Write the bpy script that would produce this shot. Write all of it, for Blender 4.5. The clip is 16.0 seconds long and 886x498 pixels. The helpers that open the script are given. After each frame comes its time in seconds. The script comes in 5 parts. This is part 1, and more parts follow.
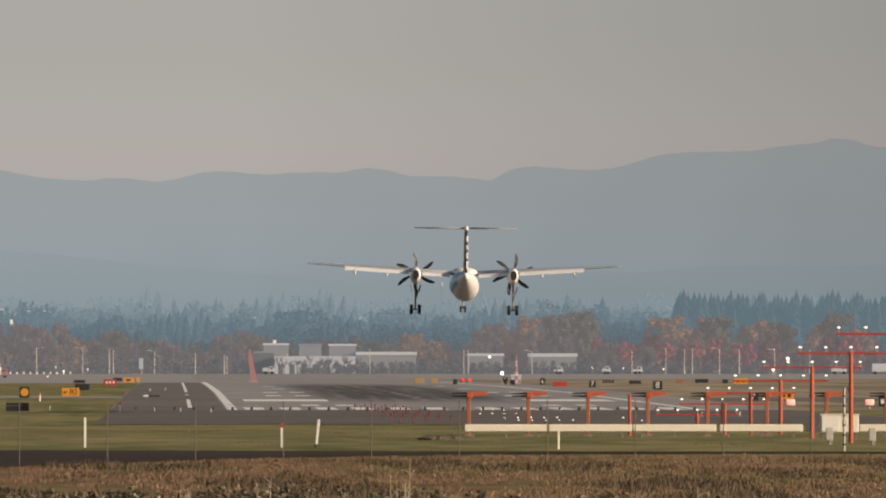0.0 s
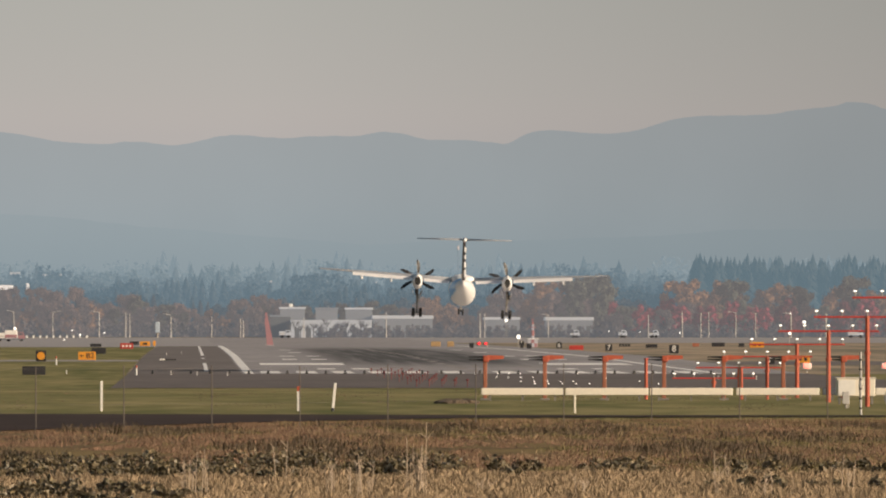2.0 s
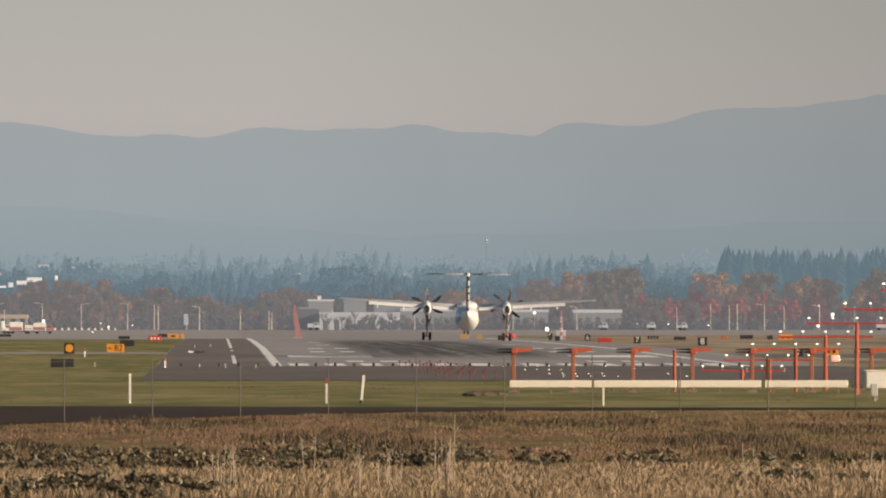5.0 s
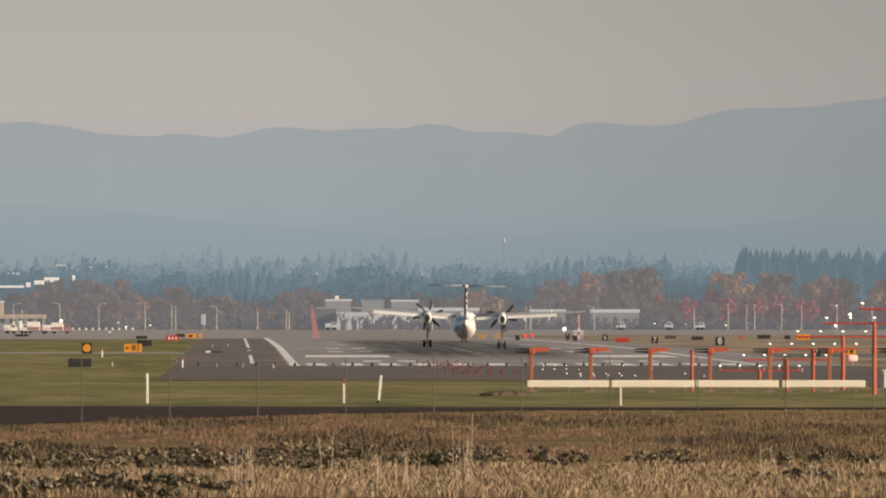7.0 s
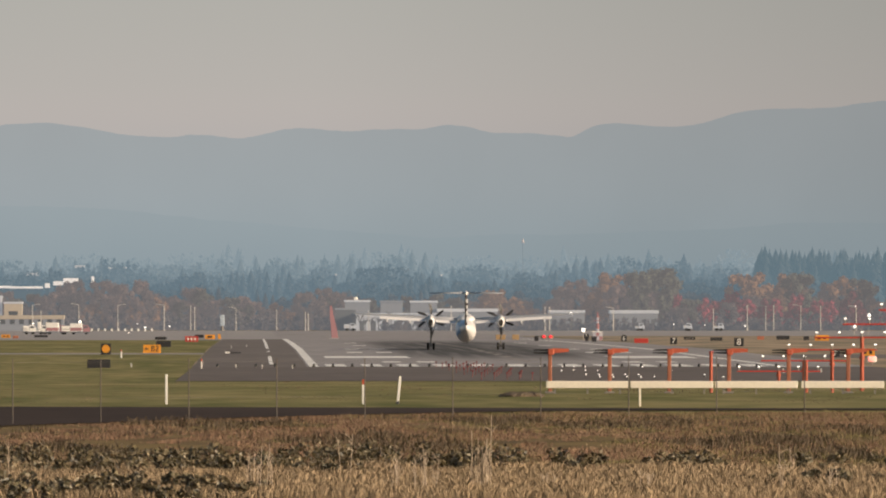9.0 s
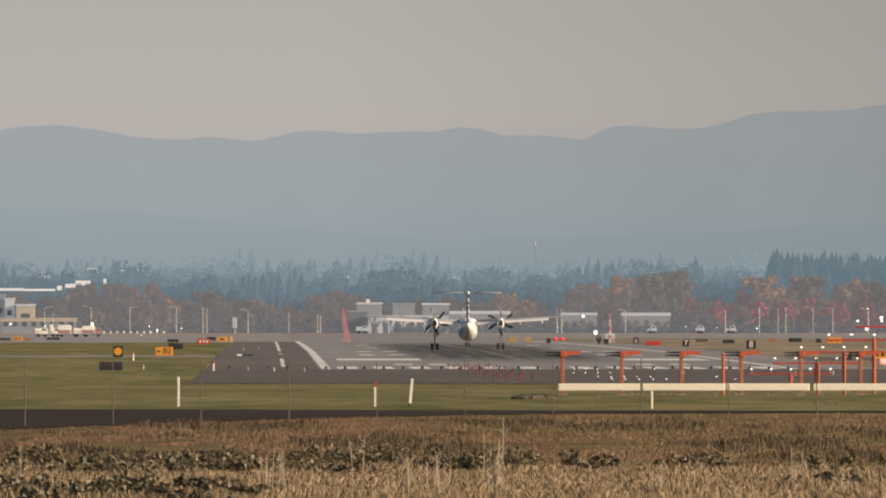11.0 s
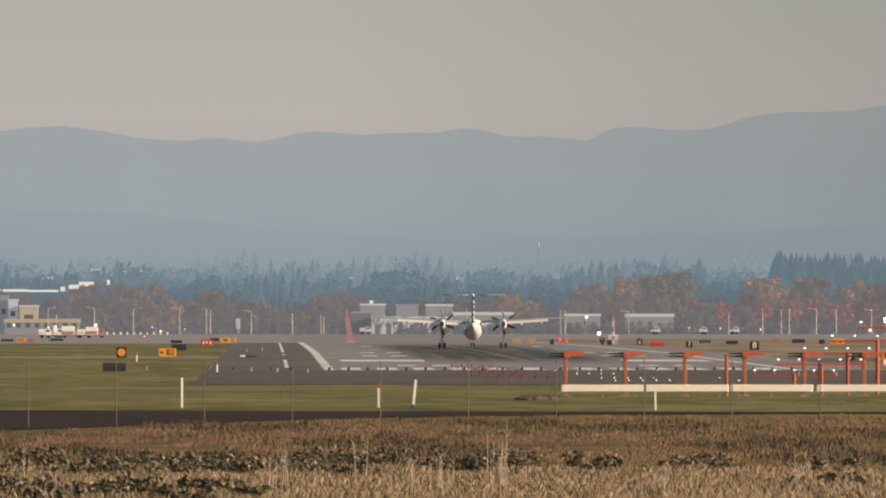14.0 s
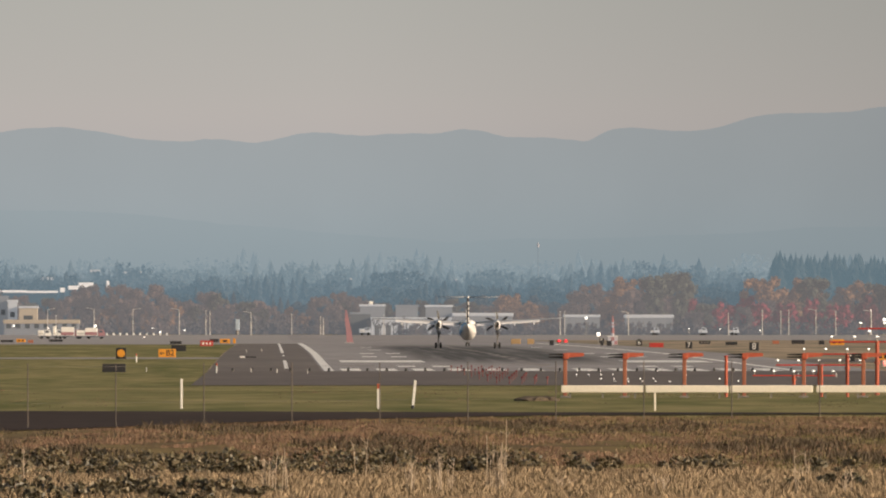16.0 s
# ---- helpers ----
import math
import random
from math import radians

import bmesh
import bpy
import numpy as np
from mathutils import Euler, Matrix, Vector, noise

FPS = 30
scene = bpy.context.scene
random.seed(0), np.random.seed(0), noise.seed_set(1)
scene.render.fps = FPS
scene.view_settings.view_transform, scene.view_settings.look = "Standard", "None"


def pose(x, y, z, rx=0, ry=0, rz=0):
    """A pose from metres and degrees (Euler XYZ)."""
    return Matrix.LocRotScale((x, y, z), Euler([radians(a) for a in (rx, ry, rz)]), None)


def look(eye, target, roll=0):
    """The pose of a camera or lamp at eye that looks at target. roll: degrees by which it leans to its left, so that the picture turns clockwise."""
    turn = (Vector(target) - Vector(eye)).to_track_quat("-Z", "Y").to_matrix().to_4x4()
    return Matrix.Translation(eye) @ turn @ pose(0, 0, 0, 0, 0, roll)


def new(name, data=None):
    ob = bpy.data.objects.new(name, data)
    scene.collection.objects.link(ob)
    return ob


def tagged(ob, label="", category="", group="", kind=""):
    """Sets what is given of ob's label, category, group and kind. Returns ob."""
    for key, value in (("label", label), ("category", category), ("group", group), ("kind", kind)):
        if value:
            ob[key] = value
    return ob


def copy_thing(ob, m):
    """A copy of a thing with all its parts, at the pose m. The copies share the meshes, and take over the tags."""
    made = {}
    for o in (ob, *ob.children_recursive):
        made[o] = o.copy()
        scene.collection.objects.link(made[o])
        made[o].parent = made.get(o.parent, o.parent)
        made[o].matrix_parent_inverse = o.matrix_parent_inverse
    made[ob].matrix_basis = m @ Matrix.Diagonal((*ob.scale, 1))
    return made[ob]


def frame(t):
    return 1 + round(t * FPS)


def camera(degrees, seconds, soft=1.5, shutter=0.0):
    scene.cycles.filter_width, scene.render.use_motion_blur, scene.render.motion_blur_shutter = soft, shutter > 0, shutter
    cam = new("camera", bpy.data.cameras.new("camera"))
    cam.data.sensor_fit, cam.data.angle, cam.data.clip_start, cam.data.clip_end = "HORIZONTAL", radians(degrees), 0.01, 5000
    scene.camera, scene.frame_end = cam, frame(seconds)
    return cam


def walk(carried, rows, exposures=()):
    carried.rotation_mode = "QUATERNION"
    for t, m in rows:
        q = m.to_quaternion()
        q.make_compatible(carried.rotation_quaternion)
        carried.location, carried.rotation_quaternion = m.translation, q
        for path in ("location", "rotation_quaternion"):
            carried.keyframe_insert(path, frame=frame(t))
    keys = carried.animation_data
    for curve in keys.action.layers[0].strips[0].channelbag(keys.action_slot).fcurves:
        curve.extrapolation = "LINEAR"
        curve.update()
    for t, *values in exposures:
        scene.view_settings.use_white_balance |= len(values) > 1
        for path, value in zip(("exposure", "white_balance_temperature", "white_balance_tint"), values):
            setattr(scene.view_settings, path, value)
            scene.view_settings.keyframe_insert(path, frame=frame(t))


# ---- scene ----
# ---- camera: a long lens on a tripod that pans and tilts after the aircraft ----
cam = camera(3.4545, 16.0, soft=2.0)
AIM = [  # seconds, yaw, tilt in degrees
    (0, -1.0521, 0.4273),
    (0.5, -1.0319, 0.3902),
    (1, -1.0116, 0.3530),
    (1.5, -1.0015, 0.3226),
    (2, -0.9880, 0.2856),
    (2.5, -0.9678, 0.2620),
    (3, -0.9442, 0.2552),
    (3.5, -0.9257, 0.2552),
    (4, -0.9105, 0.2552),
    (6.5, -0.8261, 0.2568),
    (7, -0.8091, 0.2552),
    (7.5, -0.7856, 0.2585),
    (8, -0.7653, 0.2585),
    (8.5, -0.7450, 0.2568),
    (9, -0.7349, 0.2586),
    (11.5, -0.6809, 0.2687),
    (12, -0.6776, 0.2687),
    (12.5, -0.6692, 0.2788),
    (13, -0.6642, 0.2755),
    (13.5, -0.6743, 0.2722),
    (14, -0.6743, 0.2722),
    (14.5, -0.6743, 0.2755),
    (15, -0.6743, 0.2686),
    (15.5, -0.6759, 0.2722),
    (16, -0.6759, 0.2755),
]
EYE = (0.0, 0.0, 4.9)
walk(cam, [(t, pose(*EYE, 90 + tilt, 0, yaw)) for t, yaw, tilt in AIM], [(0.0, -0.11), (1.0, -0.08), (2.0, -0.02), (3.0, 0.0), (16.0, 0.0)])

# ---- world and sun ----
SUN_EL, SUN_AZ = 17.0, 114.0  # degrees; azimuth clockwise from the runway's heading
world = bpy.data.worlds.new("sky")
scene.world = world
world.use_nodes = True
wn = world.node_tree.nodes
sky = wn.new("ShaderNodeTexSky")
sky.sky_type, sky.sun_disc = "NISHITA", False
sky.sun_elevation, sky.sun_rotation = radians(SUN_EL), radians(SUN_AZ)
sky.dust_density, sky.air_density = 4.0, 1.2
world.node_tree.links.new(sky.outputs[0], wn["Background"].inputs[0])
wn["Background"].inputs[1].default_value = 0.075
sun = new("sun", bpy.data.lights.new("sun", "SUN"))
sun.data.energy, sun.data.angle, sun.data.color = 5.3, radians(0.6), (1.0, 0.82, 0.635)
_a, _e = radians(SUN_AZ), radians(SUN_EL)
sun.matrix_world = look((math.sin(_a) * math.cos(_e) * 900, math.cos(_a) * math.cos(_e) * 900, math.sin(_e) * 900), (0, 0, 0))


# ---- materials ----
def mat(name, color, rough=0.7, metal=0.0, vary=0.25, scale=1.0, fine=12.0, bump=0.0, emit=0.0, island=False, second=None, spread=0.5, stretch=1.0, sharp=0.4):
    """Principled surface with colour variation at two scales."""
    m = bpy.data.materials.new(name)
    m.use_nodes = True
    n, l = m.node_tree.nodes, m.node_tree.links
    b = n["Principled BSDF"]
    b.inputs["Roughness"].default_value, b.inputs["Metallic"].default_value = rough, metal
    tc = n.new("ShaderNodeTexCoord")
    big, small = n.new("ShaderNodeTexNoise"), n.new("ShaderNodeTexNoise")
    big.inputs["Scale"].default_value, small.inputs["Scale"].default_value = scale, scale * fine
    big.inputs["Detail"].default_value = small.inputs["Detail"].default_value = 4
    grow = n.new("ShaderNodeMapping")  # patches drawn out in y to show at the camera's grazing view
    grow.inputs["Scale"].default_value = (1, 1 / stretch, 1)
    l.new(tc.outputs["Object"], grow.inputs[0])
    for t in (big, small):
        l.new(grow.outputs[0], t.inputs["Vector"])
    mid = n.new("ShaderNodeMath")
    mid.operation = "ADD"
    l.new(big.outputs[0], mid.inputs[0])
    l.new(small.outputs[0], mid.inputs[1])
    ramp = n.new("ShaderNodeMapRange")
    ramp.inputs[1].default_value, ramp.inputs[2].default_value = 1 - sharp, 1 + sharp
    l.new(mid.outputs[0], ramp.inputs[0])
    mix = n.new("ShaderNodeMix")
    mix.data_type = "RGBA"
    lo = [c * (1 - vary) for c in color]
    hi = [min(1, c * (1 + vary)) for c in (second or color)]
    mix.inputs[6].default_value, mix.inputs[7].default_value = (*lo, 1), (*hi, 1)
    l.new(ramp.outputs[0], mix.inputs[0])
    out = mix.outputs[2]
    if island:
        geo = n.new("ShaderNodeNewGeometry")
        hsv = n.new("ShaderNodeHueSaturation")
        mr = n.new("ShaderNodeMapRange")
        mr.inputs[3].default_value, mr.inputs[4].default_value = 1 - spread * 0.9, 1 + spread
        l.new(geo.outputs["Random Per Island"], mr.inputs[0])
        l.new(mr.outputs[0], hsv.inputs["Value"])
        l.new(out, hsv.inputs["Color"])
        out = hsv.outputs[0]
    l.new(out, b.inputs["Base Color"])
    if bump:
        bp = n.new("ShaderNodeBump")
        bp.inputs["Strength"].default_value = bump
        l.new(small.outputs[0], bp.inputs["Height"])
        l.new(bp.outputs[0], b.inputs["Normal"])
    if emit:
        l.new(out, b.inputs["Emission Color"])
        b.inputs["Emission Strength"].default_value = emit
    return m


def glow(name, color, strength):
    m = bpy.data.materials.new(name)
    m.use_nodes = True
    b = m.node_tree.nodes["Principled BSDF"]
    b.inputs["Base Color"].default_value = (*color, 1)
    b.inputs["Emission Color"].default_value = (*color, 1)
    b.inputs["Emission Strength"].default_value = strength
    return m


def distance(name, stops, z0, z1, streak=0.0, right_level=0.83):
    """Emission that paints the sky and the haze of the far distance, by height between z0 and z1."""
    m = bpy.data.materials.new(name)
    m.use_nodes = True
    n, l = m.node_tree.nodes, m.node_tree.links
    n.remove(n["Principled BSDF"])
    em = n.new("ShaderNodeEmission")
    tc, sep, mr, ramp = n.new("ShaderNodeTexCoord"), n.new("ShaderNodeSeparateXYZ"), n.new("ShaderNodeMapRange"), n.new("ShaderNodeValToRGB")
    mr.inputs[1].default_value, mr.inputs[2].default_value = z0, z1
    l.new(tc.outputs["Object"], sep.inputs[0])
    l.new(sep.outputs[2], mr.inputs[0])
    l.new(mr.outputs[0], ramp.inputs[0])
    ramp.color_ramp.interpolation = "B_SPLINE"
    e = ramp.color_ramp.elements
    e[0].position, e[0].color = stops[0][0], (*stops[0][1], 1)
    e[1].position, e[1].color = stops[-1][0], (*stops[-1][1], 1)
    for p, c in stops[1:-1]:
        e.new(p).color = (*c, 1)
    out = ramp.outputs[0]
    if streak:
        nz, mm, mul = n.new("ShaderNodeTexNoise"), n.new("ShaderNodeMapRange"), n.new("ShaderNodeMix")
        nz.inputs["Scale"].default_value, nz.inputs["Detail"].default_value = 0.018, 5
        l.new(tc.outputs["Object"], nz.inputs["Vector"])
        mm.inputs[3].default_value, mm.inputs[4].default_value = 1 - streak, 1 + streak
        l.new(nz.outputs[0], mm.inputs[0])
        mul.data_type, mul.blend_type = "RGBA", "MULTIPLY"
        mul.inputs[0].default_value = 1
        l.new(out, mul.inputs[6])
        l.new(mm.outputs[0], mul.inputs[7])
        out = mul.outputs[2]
    side, mul = n.new("ShaderNodeMapRange"), n.new("ShaderNodeMix")  # vignette painted into the glow, dimmer to the right
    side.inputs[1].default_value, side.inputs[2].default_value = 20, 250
    side.inputs[3].default_value, side.inputs[4].default_value = 1.02, right_level
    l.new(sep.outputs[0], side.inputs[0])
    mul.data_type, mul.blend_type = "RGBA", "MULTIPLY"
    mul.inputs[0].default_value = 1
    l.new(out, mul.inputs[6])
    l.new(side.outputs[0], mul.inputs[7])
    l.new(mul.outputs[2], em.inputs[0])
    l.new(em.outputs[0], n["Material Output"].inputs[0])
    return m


DRY = mat("dry_grass_soil", (0.125, 0.09, 0.064), 0.95, scale=0.09, fine=9, vary=0.35, bump=0.3, second=(0.20, 0.145, 0.06))
TURF = mat("mown_turf", (0.165, 0.174, 0.058), 0.95, scale=0.07, fine=6, vary=0.3, stretch=9, sharp=0.25, second=(0.225, 0.19, 0.088))
FIELD = mat("dry_airfield_grass", (0.19, 0.165, 0.10), 0.95, scale=0.03, fine=5, vary=0.35, stretch=12, sharp=0.2, second=(0.29, 0.215, 0.14))
# haze is mixed into this base colour: lighter and bluer than plain asphalt
TARMAC = mat("runway_asphalt", (0.268, 0.252, 0.256), 0.9, scale=0.06, fine=8, vary=0.22, stretch=8)
PAD = mat("old_asphalt", (0.13, 0.111, 0.104), 0.9, scale=0.06, fine=6, vary=0.22, stretch=6, sharp=0.28)
PADDARK = mat("blast_pad_asphalt", (0.105, 0.086, 0.08), 0.9, scale=0.06, fine=6, vary=0.22, stretch=6, sharp=0.28)
WORN = mat("worn_paint", (0.24, 0.215, 0.20), 0.8, scale=0.15, fine=10, vary=0.2)
ROAD = mat("road_asphalt", (0.052, 0.037, 0.032), 0.9, scale=0.12, fine=8, vary=0.25, stretch=4)
# cooled and lightened, so the colour holds the haze over the far apron
CONCRETE = mat("taxiway_concrete", (0.295, 0.28, 0.28), 0.9, scale=0.02, fine=10, vary=0.15)


def add_rubber(m):
    """Tyre rubber laid down in long streaks over the touchdown zone."""
    n, l = m.node_tree.nodes, m.node_tree.links
    b = n["Principled BSDF"]
    tc, sep, mp, nz = n.new("ShaderNodeTexCoord"), n.new("ShaderNodeSeparateXYZ"), n.new("ShaderNodeMapping"), n.new("ShaderNodeTexNoise")
    l.new(tc.outputs["Object"], sep.inputs[0])
    l.new(tc.outputs["Object"], mp.inputs[0])
    mp.inputs["Scale"].default_value = (0.9, 0.006, 1)
    nz.inputs["Scale"].default_value, nz.inputs["Detail"].default_value = 1.0, 4
    l.new(mp.outputs[0], nz.inputs["Vector"])

    def ramp(src, a, b_, lo=0.0, hi=1.0):
        r = n.new("ShaderNodeMapRange")
        r.interpolation_type = "SMOOTHSTEP"
        r.inputs[1].default_value, r.inputs[2].default_value, r.inputs[3].default_value, r.inputs[4].default_value = a, b_, lo, hi
        l.new(src, r.inputs[0])
        return r.outputs[0]

    out = ramp(nz.outputs[0], 0.25, 0.6, 0.45, 1.0)
    for src, a, b_ in ((sep.outputs[0], 13, 21), (sep.outputs[0], 44, 34), (sep.outputs[1], 1480, 1720), (sep.outputs[1], 2700, 2150)):
        mul = n.new("ShaderNodeMath")
        mul.operation = "MULTIPLY"
        l.new(out, mul.inputs[0])
        l.new(ramp(src, a, b_), mul.inputs[1])
        out = mul.outputs[0]
    mix = n.new("ShaderNodeMix")
    mix.data_type = "RGBA"
    l.new(out, mix.inputs[0])
    l.new(b.inputs["Base Color"].links[0].from_socket, mix.inputs[6])
    mix.inputs[7].default_value = (0.035, 0.034, 0.036, 1)
    l.new(mix.outputs[2], b.inputs["Base Color"])


add_rubber(TARMAC)
for _m in (ROAD, DRY, TURF):  # rough ground shows no sheen even at a glancing angle
    _m.node_tree.nodes["Principled BSDF"].inputs["Specular IOR Level"].default_value = 0.1
MARK = mat("runway_paint", (0.80, 0.78, 0.75), 0.7, scale=0.15, fine=10, vary=0.2)
WHITE = mat("white_paint", (0.8, 0.78, 0.74), 0.5, vary=0.06, scale=0.6)
CREAM = mat("cream_paint", (0.82, 0.76, 0.65), 0.5, vary=0.1, scale=0.8)
ORANGE = mat("aviation_orange", (0.44, 0.095, 0.05), 0.55, vary=0.15, scale=0.9)
ORANGE_DARK = mat("weathered_orange", (0.33, 0.12, 0.07), 0.6, vary=0.2, scale=0.9)
REDPAINT = mat("red_paint", (0.44, 0.045, 0.035), 0.5, vary=0.15, scale=1.0)
REDDARK = mat("dark_red_paint", (0.17, 0.022, 0.026), 0.6, vary=0.2, scale=1.0)
BLACK = mat("black_panel", (0.022, 0.022, 0.026), 0.6, vary=0.2, scale=1.0)
YELLOW = mat("sign_yellow", (0.70, 0.30, 0.03), 0.55, vary=0.1, scale=1.0)
GREY = mat("galvanised_steel", (0.28, 0.26, 0.24), 0.5, 0.5, vary=0.15, scale=2.0)
DARKMETAL = mat("dark_metal", (0.04, 0.038, 0.036), 0.5, 0.3, vary=0.2, scale=3.0)
BLADE = mat("blade_black", (0.018, 0.018, 0.02), 0.45, vary=0.2, scale=3.0)
TYRE = mat("tyre_black", (0.02, 0.02, 0.02), 0.9, vary=0.2, scale=5.0)
SKIN = mat("aircraft_white", (0.84, 0.82, 0.80), 0.3, vary=0.04, scale=0.5)
SKINBLUE = mat("aircraft_light_blue", (0.16, 0.47, 0.82), 0.35, vary=0.05, scale=0.5)
SKINDARK = mat("aircraft_dark_brown", (0.07, 0.055, 0.055), 0.4, vary=0.1, scale=0.5)
TAILGREY = mat("aircraft_tail_grey", (0.36, 0.36, 0.37), 0.4, vary=0.06, scale=0.5)
WINGGREY = mat("aircraft_wing_grey", (0.42, 0.42, 0.43), 0.4, vary=0.06, scale=0.5)
LAMP_W = glow("lit_lamp_white", (1.0, 0.94, 0.86), 1.5)
LAMP_R = glow("lit_lamp_red", (1.0, 0.02, 0.04), 1.25)
LAMP_P = glow("lit_lamp_pale_red", (1.0, 0.24, 0.18), 1.9)
SLATE = mat("slate_grey_paint", (0.09, 0.10, 0.12), 0.6, vary=0.15, scale=1.0)


# ---- building helpers ----
PROFILE = [(-800, 3.8), (-400, 3.6), (0, 3.3), (120, 2.4), (247, 1.9), (280, 1.85), (466, 1.6), (585, 1.52), (663, 1.5), (800, 1.05),
           (1078, 0.05), (1390, 0.0), (1800, 0.5), (1860, 0.58), (2300, 0.6), (2600, 0.5), (3500, 0.1), (4385, 0.3), (5200, 0.5)]


def gz(y):
    """Height of the ground along the line of the runway."""
    return float(np.interp(y, [k[0] for k in PROFILE], [k[1] for k in PROFILE]))


def mesh_of(bm, name, material, smooth=False):
    me = bpy.data.meshes.new(name)
    bm.to_mesh(me)
    bm.free()
    for m in material if isinstance(material, (list, tuple)) else [material]:
        me.materials.append(m)
    if smooth:
        me.shade_smooth()
    return me


def part(name, bm, material, parent=None, label="", smooth=False):
    ob = new(name, mesh_of(bm, name, material, smooth))
    ob.parent = parent
    return tagged(ob, label)


def thing(name, x, y, label, category, group="", z=None, turn=0.0):
    ob = new(name)
    ob.empty_display_size = 0.3
    ob.matrix_basis = pose(x, y, gz(y) if z is None else z, 0, 0, turn)
    return tagged(ob, label, category, group)


def box(bm, size, at, bevel=0.0, m=None):
    r = bmesh.ops.create_cube(bm, size=1.0, matrix=Matrix.Translation(at) @ (m or Matrix()) @ Matrix.Diagonal((*size, 1)))
    if bevel:
        edges = {e for v in r["verts"] for e in v.link_edges}
        bmesh.ops.bevel(bm, geom=list(edges), offset=bevel, segments=1, affect="EDGES")
    return bm


def rod(bm, a, b, r0, r1=None, n=8):
    a, b = Vector(a), Vector(b)
    d = b - a
    m = Matrix.Translation((a + b) / 2) @ d.to_track_quat("Z", "Y").to_matrix().to_4x4()
    bmesh.ops.create_cone(bm, cap_ends=True, segments=n, radius1=r0, radius2=r0 if r1 is None else r1, depth=d.length, matrix=m)
    return bm


def ball(bm, at, r, sub=1, squash=(1, 1, 1)):
    bmesh.ops.create_icosphere(bm, subdivisions=sub, radius=r, matrix=Matrix.Translation(at) @ Matrix.Diagonal((*squash, 1)))
    return bm


def B():
    return bmesh.new()


def loft(bm, rings, close=True):
    """Skin through rings of equal point counts."""
    vs = [[bm.verts.new(p) for p in ring] for ring in rings]
    n = len(vs[0])
    for a, b in zip(vs, vs[1:]):
        for i in range(n):
            bm.faces.new((a[i], a[(i + 1) % n], b[(i + 1) % n], b[i]))
    if close:
        bm.faces.new(vs[0][::-1])
        bm.faces.new(vs[-1])
    bmesh.ops.recalc_face_normals(bm, faces=bm.faces[:])
    return bm


def sheet(name, x0, x1, y0, y1, material, lift, label, category, skew0=0.0, skew1=0.0):
    """A paved strip that follows the ground, lift above it."""
    cuts = sorted({y0, y1, *[k[0] for k in PROFILE if y0 < k[0] < y1]})
    verts, faces = [], []
    for y in cuts:
        verts += [(x0 + skew0 * (y - y0), y, gz(y) + lift), (x1 + skew1 * (y - y0), y, gz(y) + lift)]
    for i in range(len(cuts) - 1):
        faces.append((2 * i, 2 * i + 1, 2 * i + 3, 2 * i + 2))
    me = bpy.data.meshes.new(name)
    me.from_pydata(verts, [], faces)
    me.materials.append(material)
    return tagged(new(name, me), label, category, kind="structure")


# ---- distance: sky and mountains ----
def backdrop():
    me = bpy.data.meshes.new("backdrop_sky")
    me.from_pydata([(-900, 4988, -5), (1100, 4988, -5), (1100, 4988, 420), (-900, 4988, 420)], [], [(0, 1, 2, 3)])
    me.materials.append(distance("hazy_evening_sky", [(0.0, (0.40, 0.40, 0.40)), (0.45, (0.475, 0.43, 0.405)), (0.62, (0.465, 0.435, 0.405)), (1.0, (0.425, 0.415, 0.38))], 30, 115, right_level=0.79))
    tagged(new("backdrop_sky", me), "hazy grey-beige evening sky low over the mountains", "sky", kind="structure")
    ridge = [(-700, 52), (-91, 68.1), (-82, 69.6), (-72, 70.0), (-63, 69.3), (-53, 67.5), (-44, 66.0), (-34, 65.1), (-28, 65.1), (-24, 66.0), (-15, 65.8), (-9, 64.9), (-3, 64.7), (4, 66.2), (10, 67.9), (18, 68.3), (31, 67.0), (42, 67.7), (58, 67.9), (65, 69.5), (71, 68.7), (81, 66.4), (90, 66.6), (108, 65.1), (112, 67.9), (116, 69.6), (125, 69.8), (138, 68.5), (147, 68.9), (153, 70.0), (159, 72.3), (165, 73.9), (176, 74.8), (197, 75.0), (203, 76.5), (217, 77.9), (224, 79.6), (230, 78.8), (236, 76.7), (300, 74), (900, 60)]
    xs = np.arange(-700, 900, 2.0)
    zs = np.interp(xs, [k[0] for k in ridge], [k[1] for k in ridge])
    zs = np.convolve(np.pad(zs, 1, "edge"), np.ones(3) / 3, "valid")
    zs = zs + np.array([0.25 * noise.noise((x * 0.1, 3.1, 0)) + 0.3 * noise.noise((x * 0.3, 7.7, 0)) for x in xs])
    verts = [(x, 4960, -3) for x in xs] + [(x, 4966, z) for x, z in zip(xs, zs)]
    n = len(xs)
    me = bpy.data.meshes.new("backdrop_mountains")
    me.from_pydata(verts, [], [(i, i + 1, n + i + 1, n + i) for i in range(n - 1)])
    # haze over the ridge painted as a glow by height
    me.materials.append(distance("mountains_haze_ramp", [(0.0, (0.25, 0.31, 0.345)), (0.35, (0.30, 0.35, 0.374)), (0.6, (0.328, 0.363, 0.38)), (1.0, (0.342, 0.36, 0.366))], 5, 74, 0.06))
    tagged(new("backdrop_mountains", me), "blue-grey mountain ridge with painted-in haze", "mountains", kind="structure")


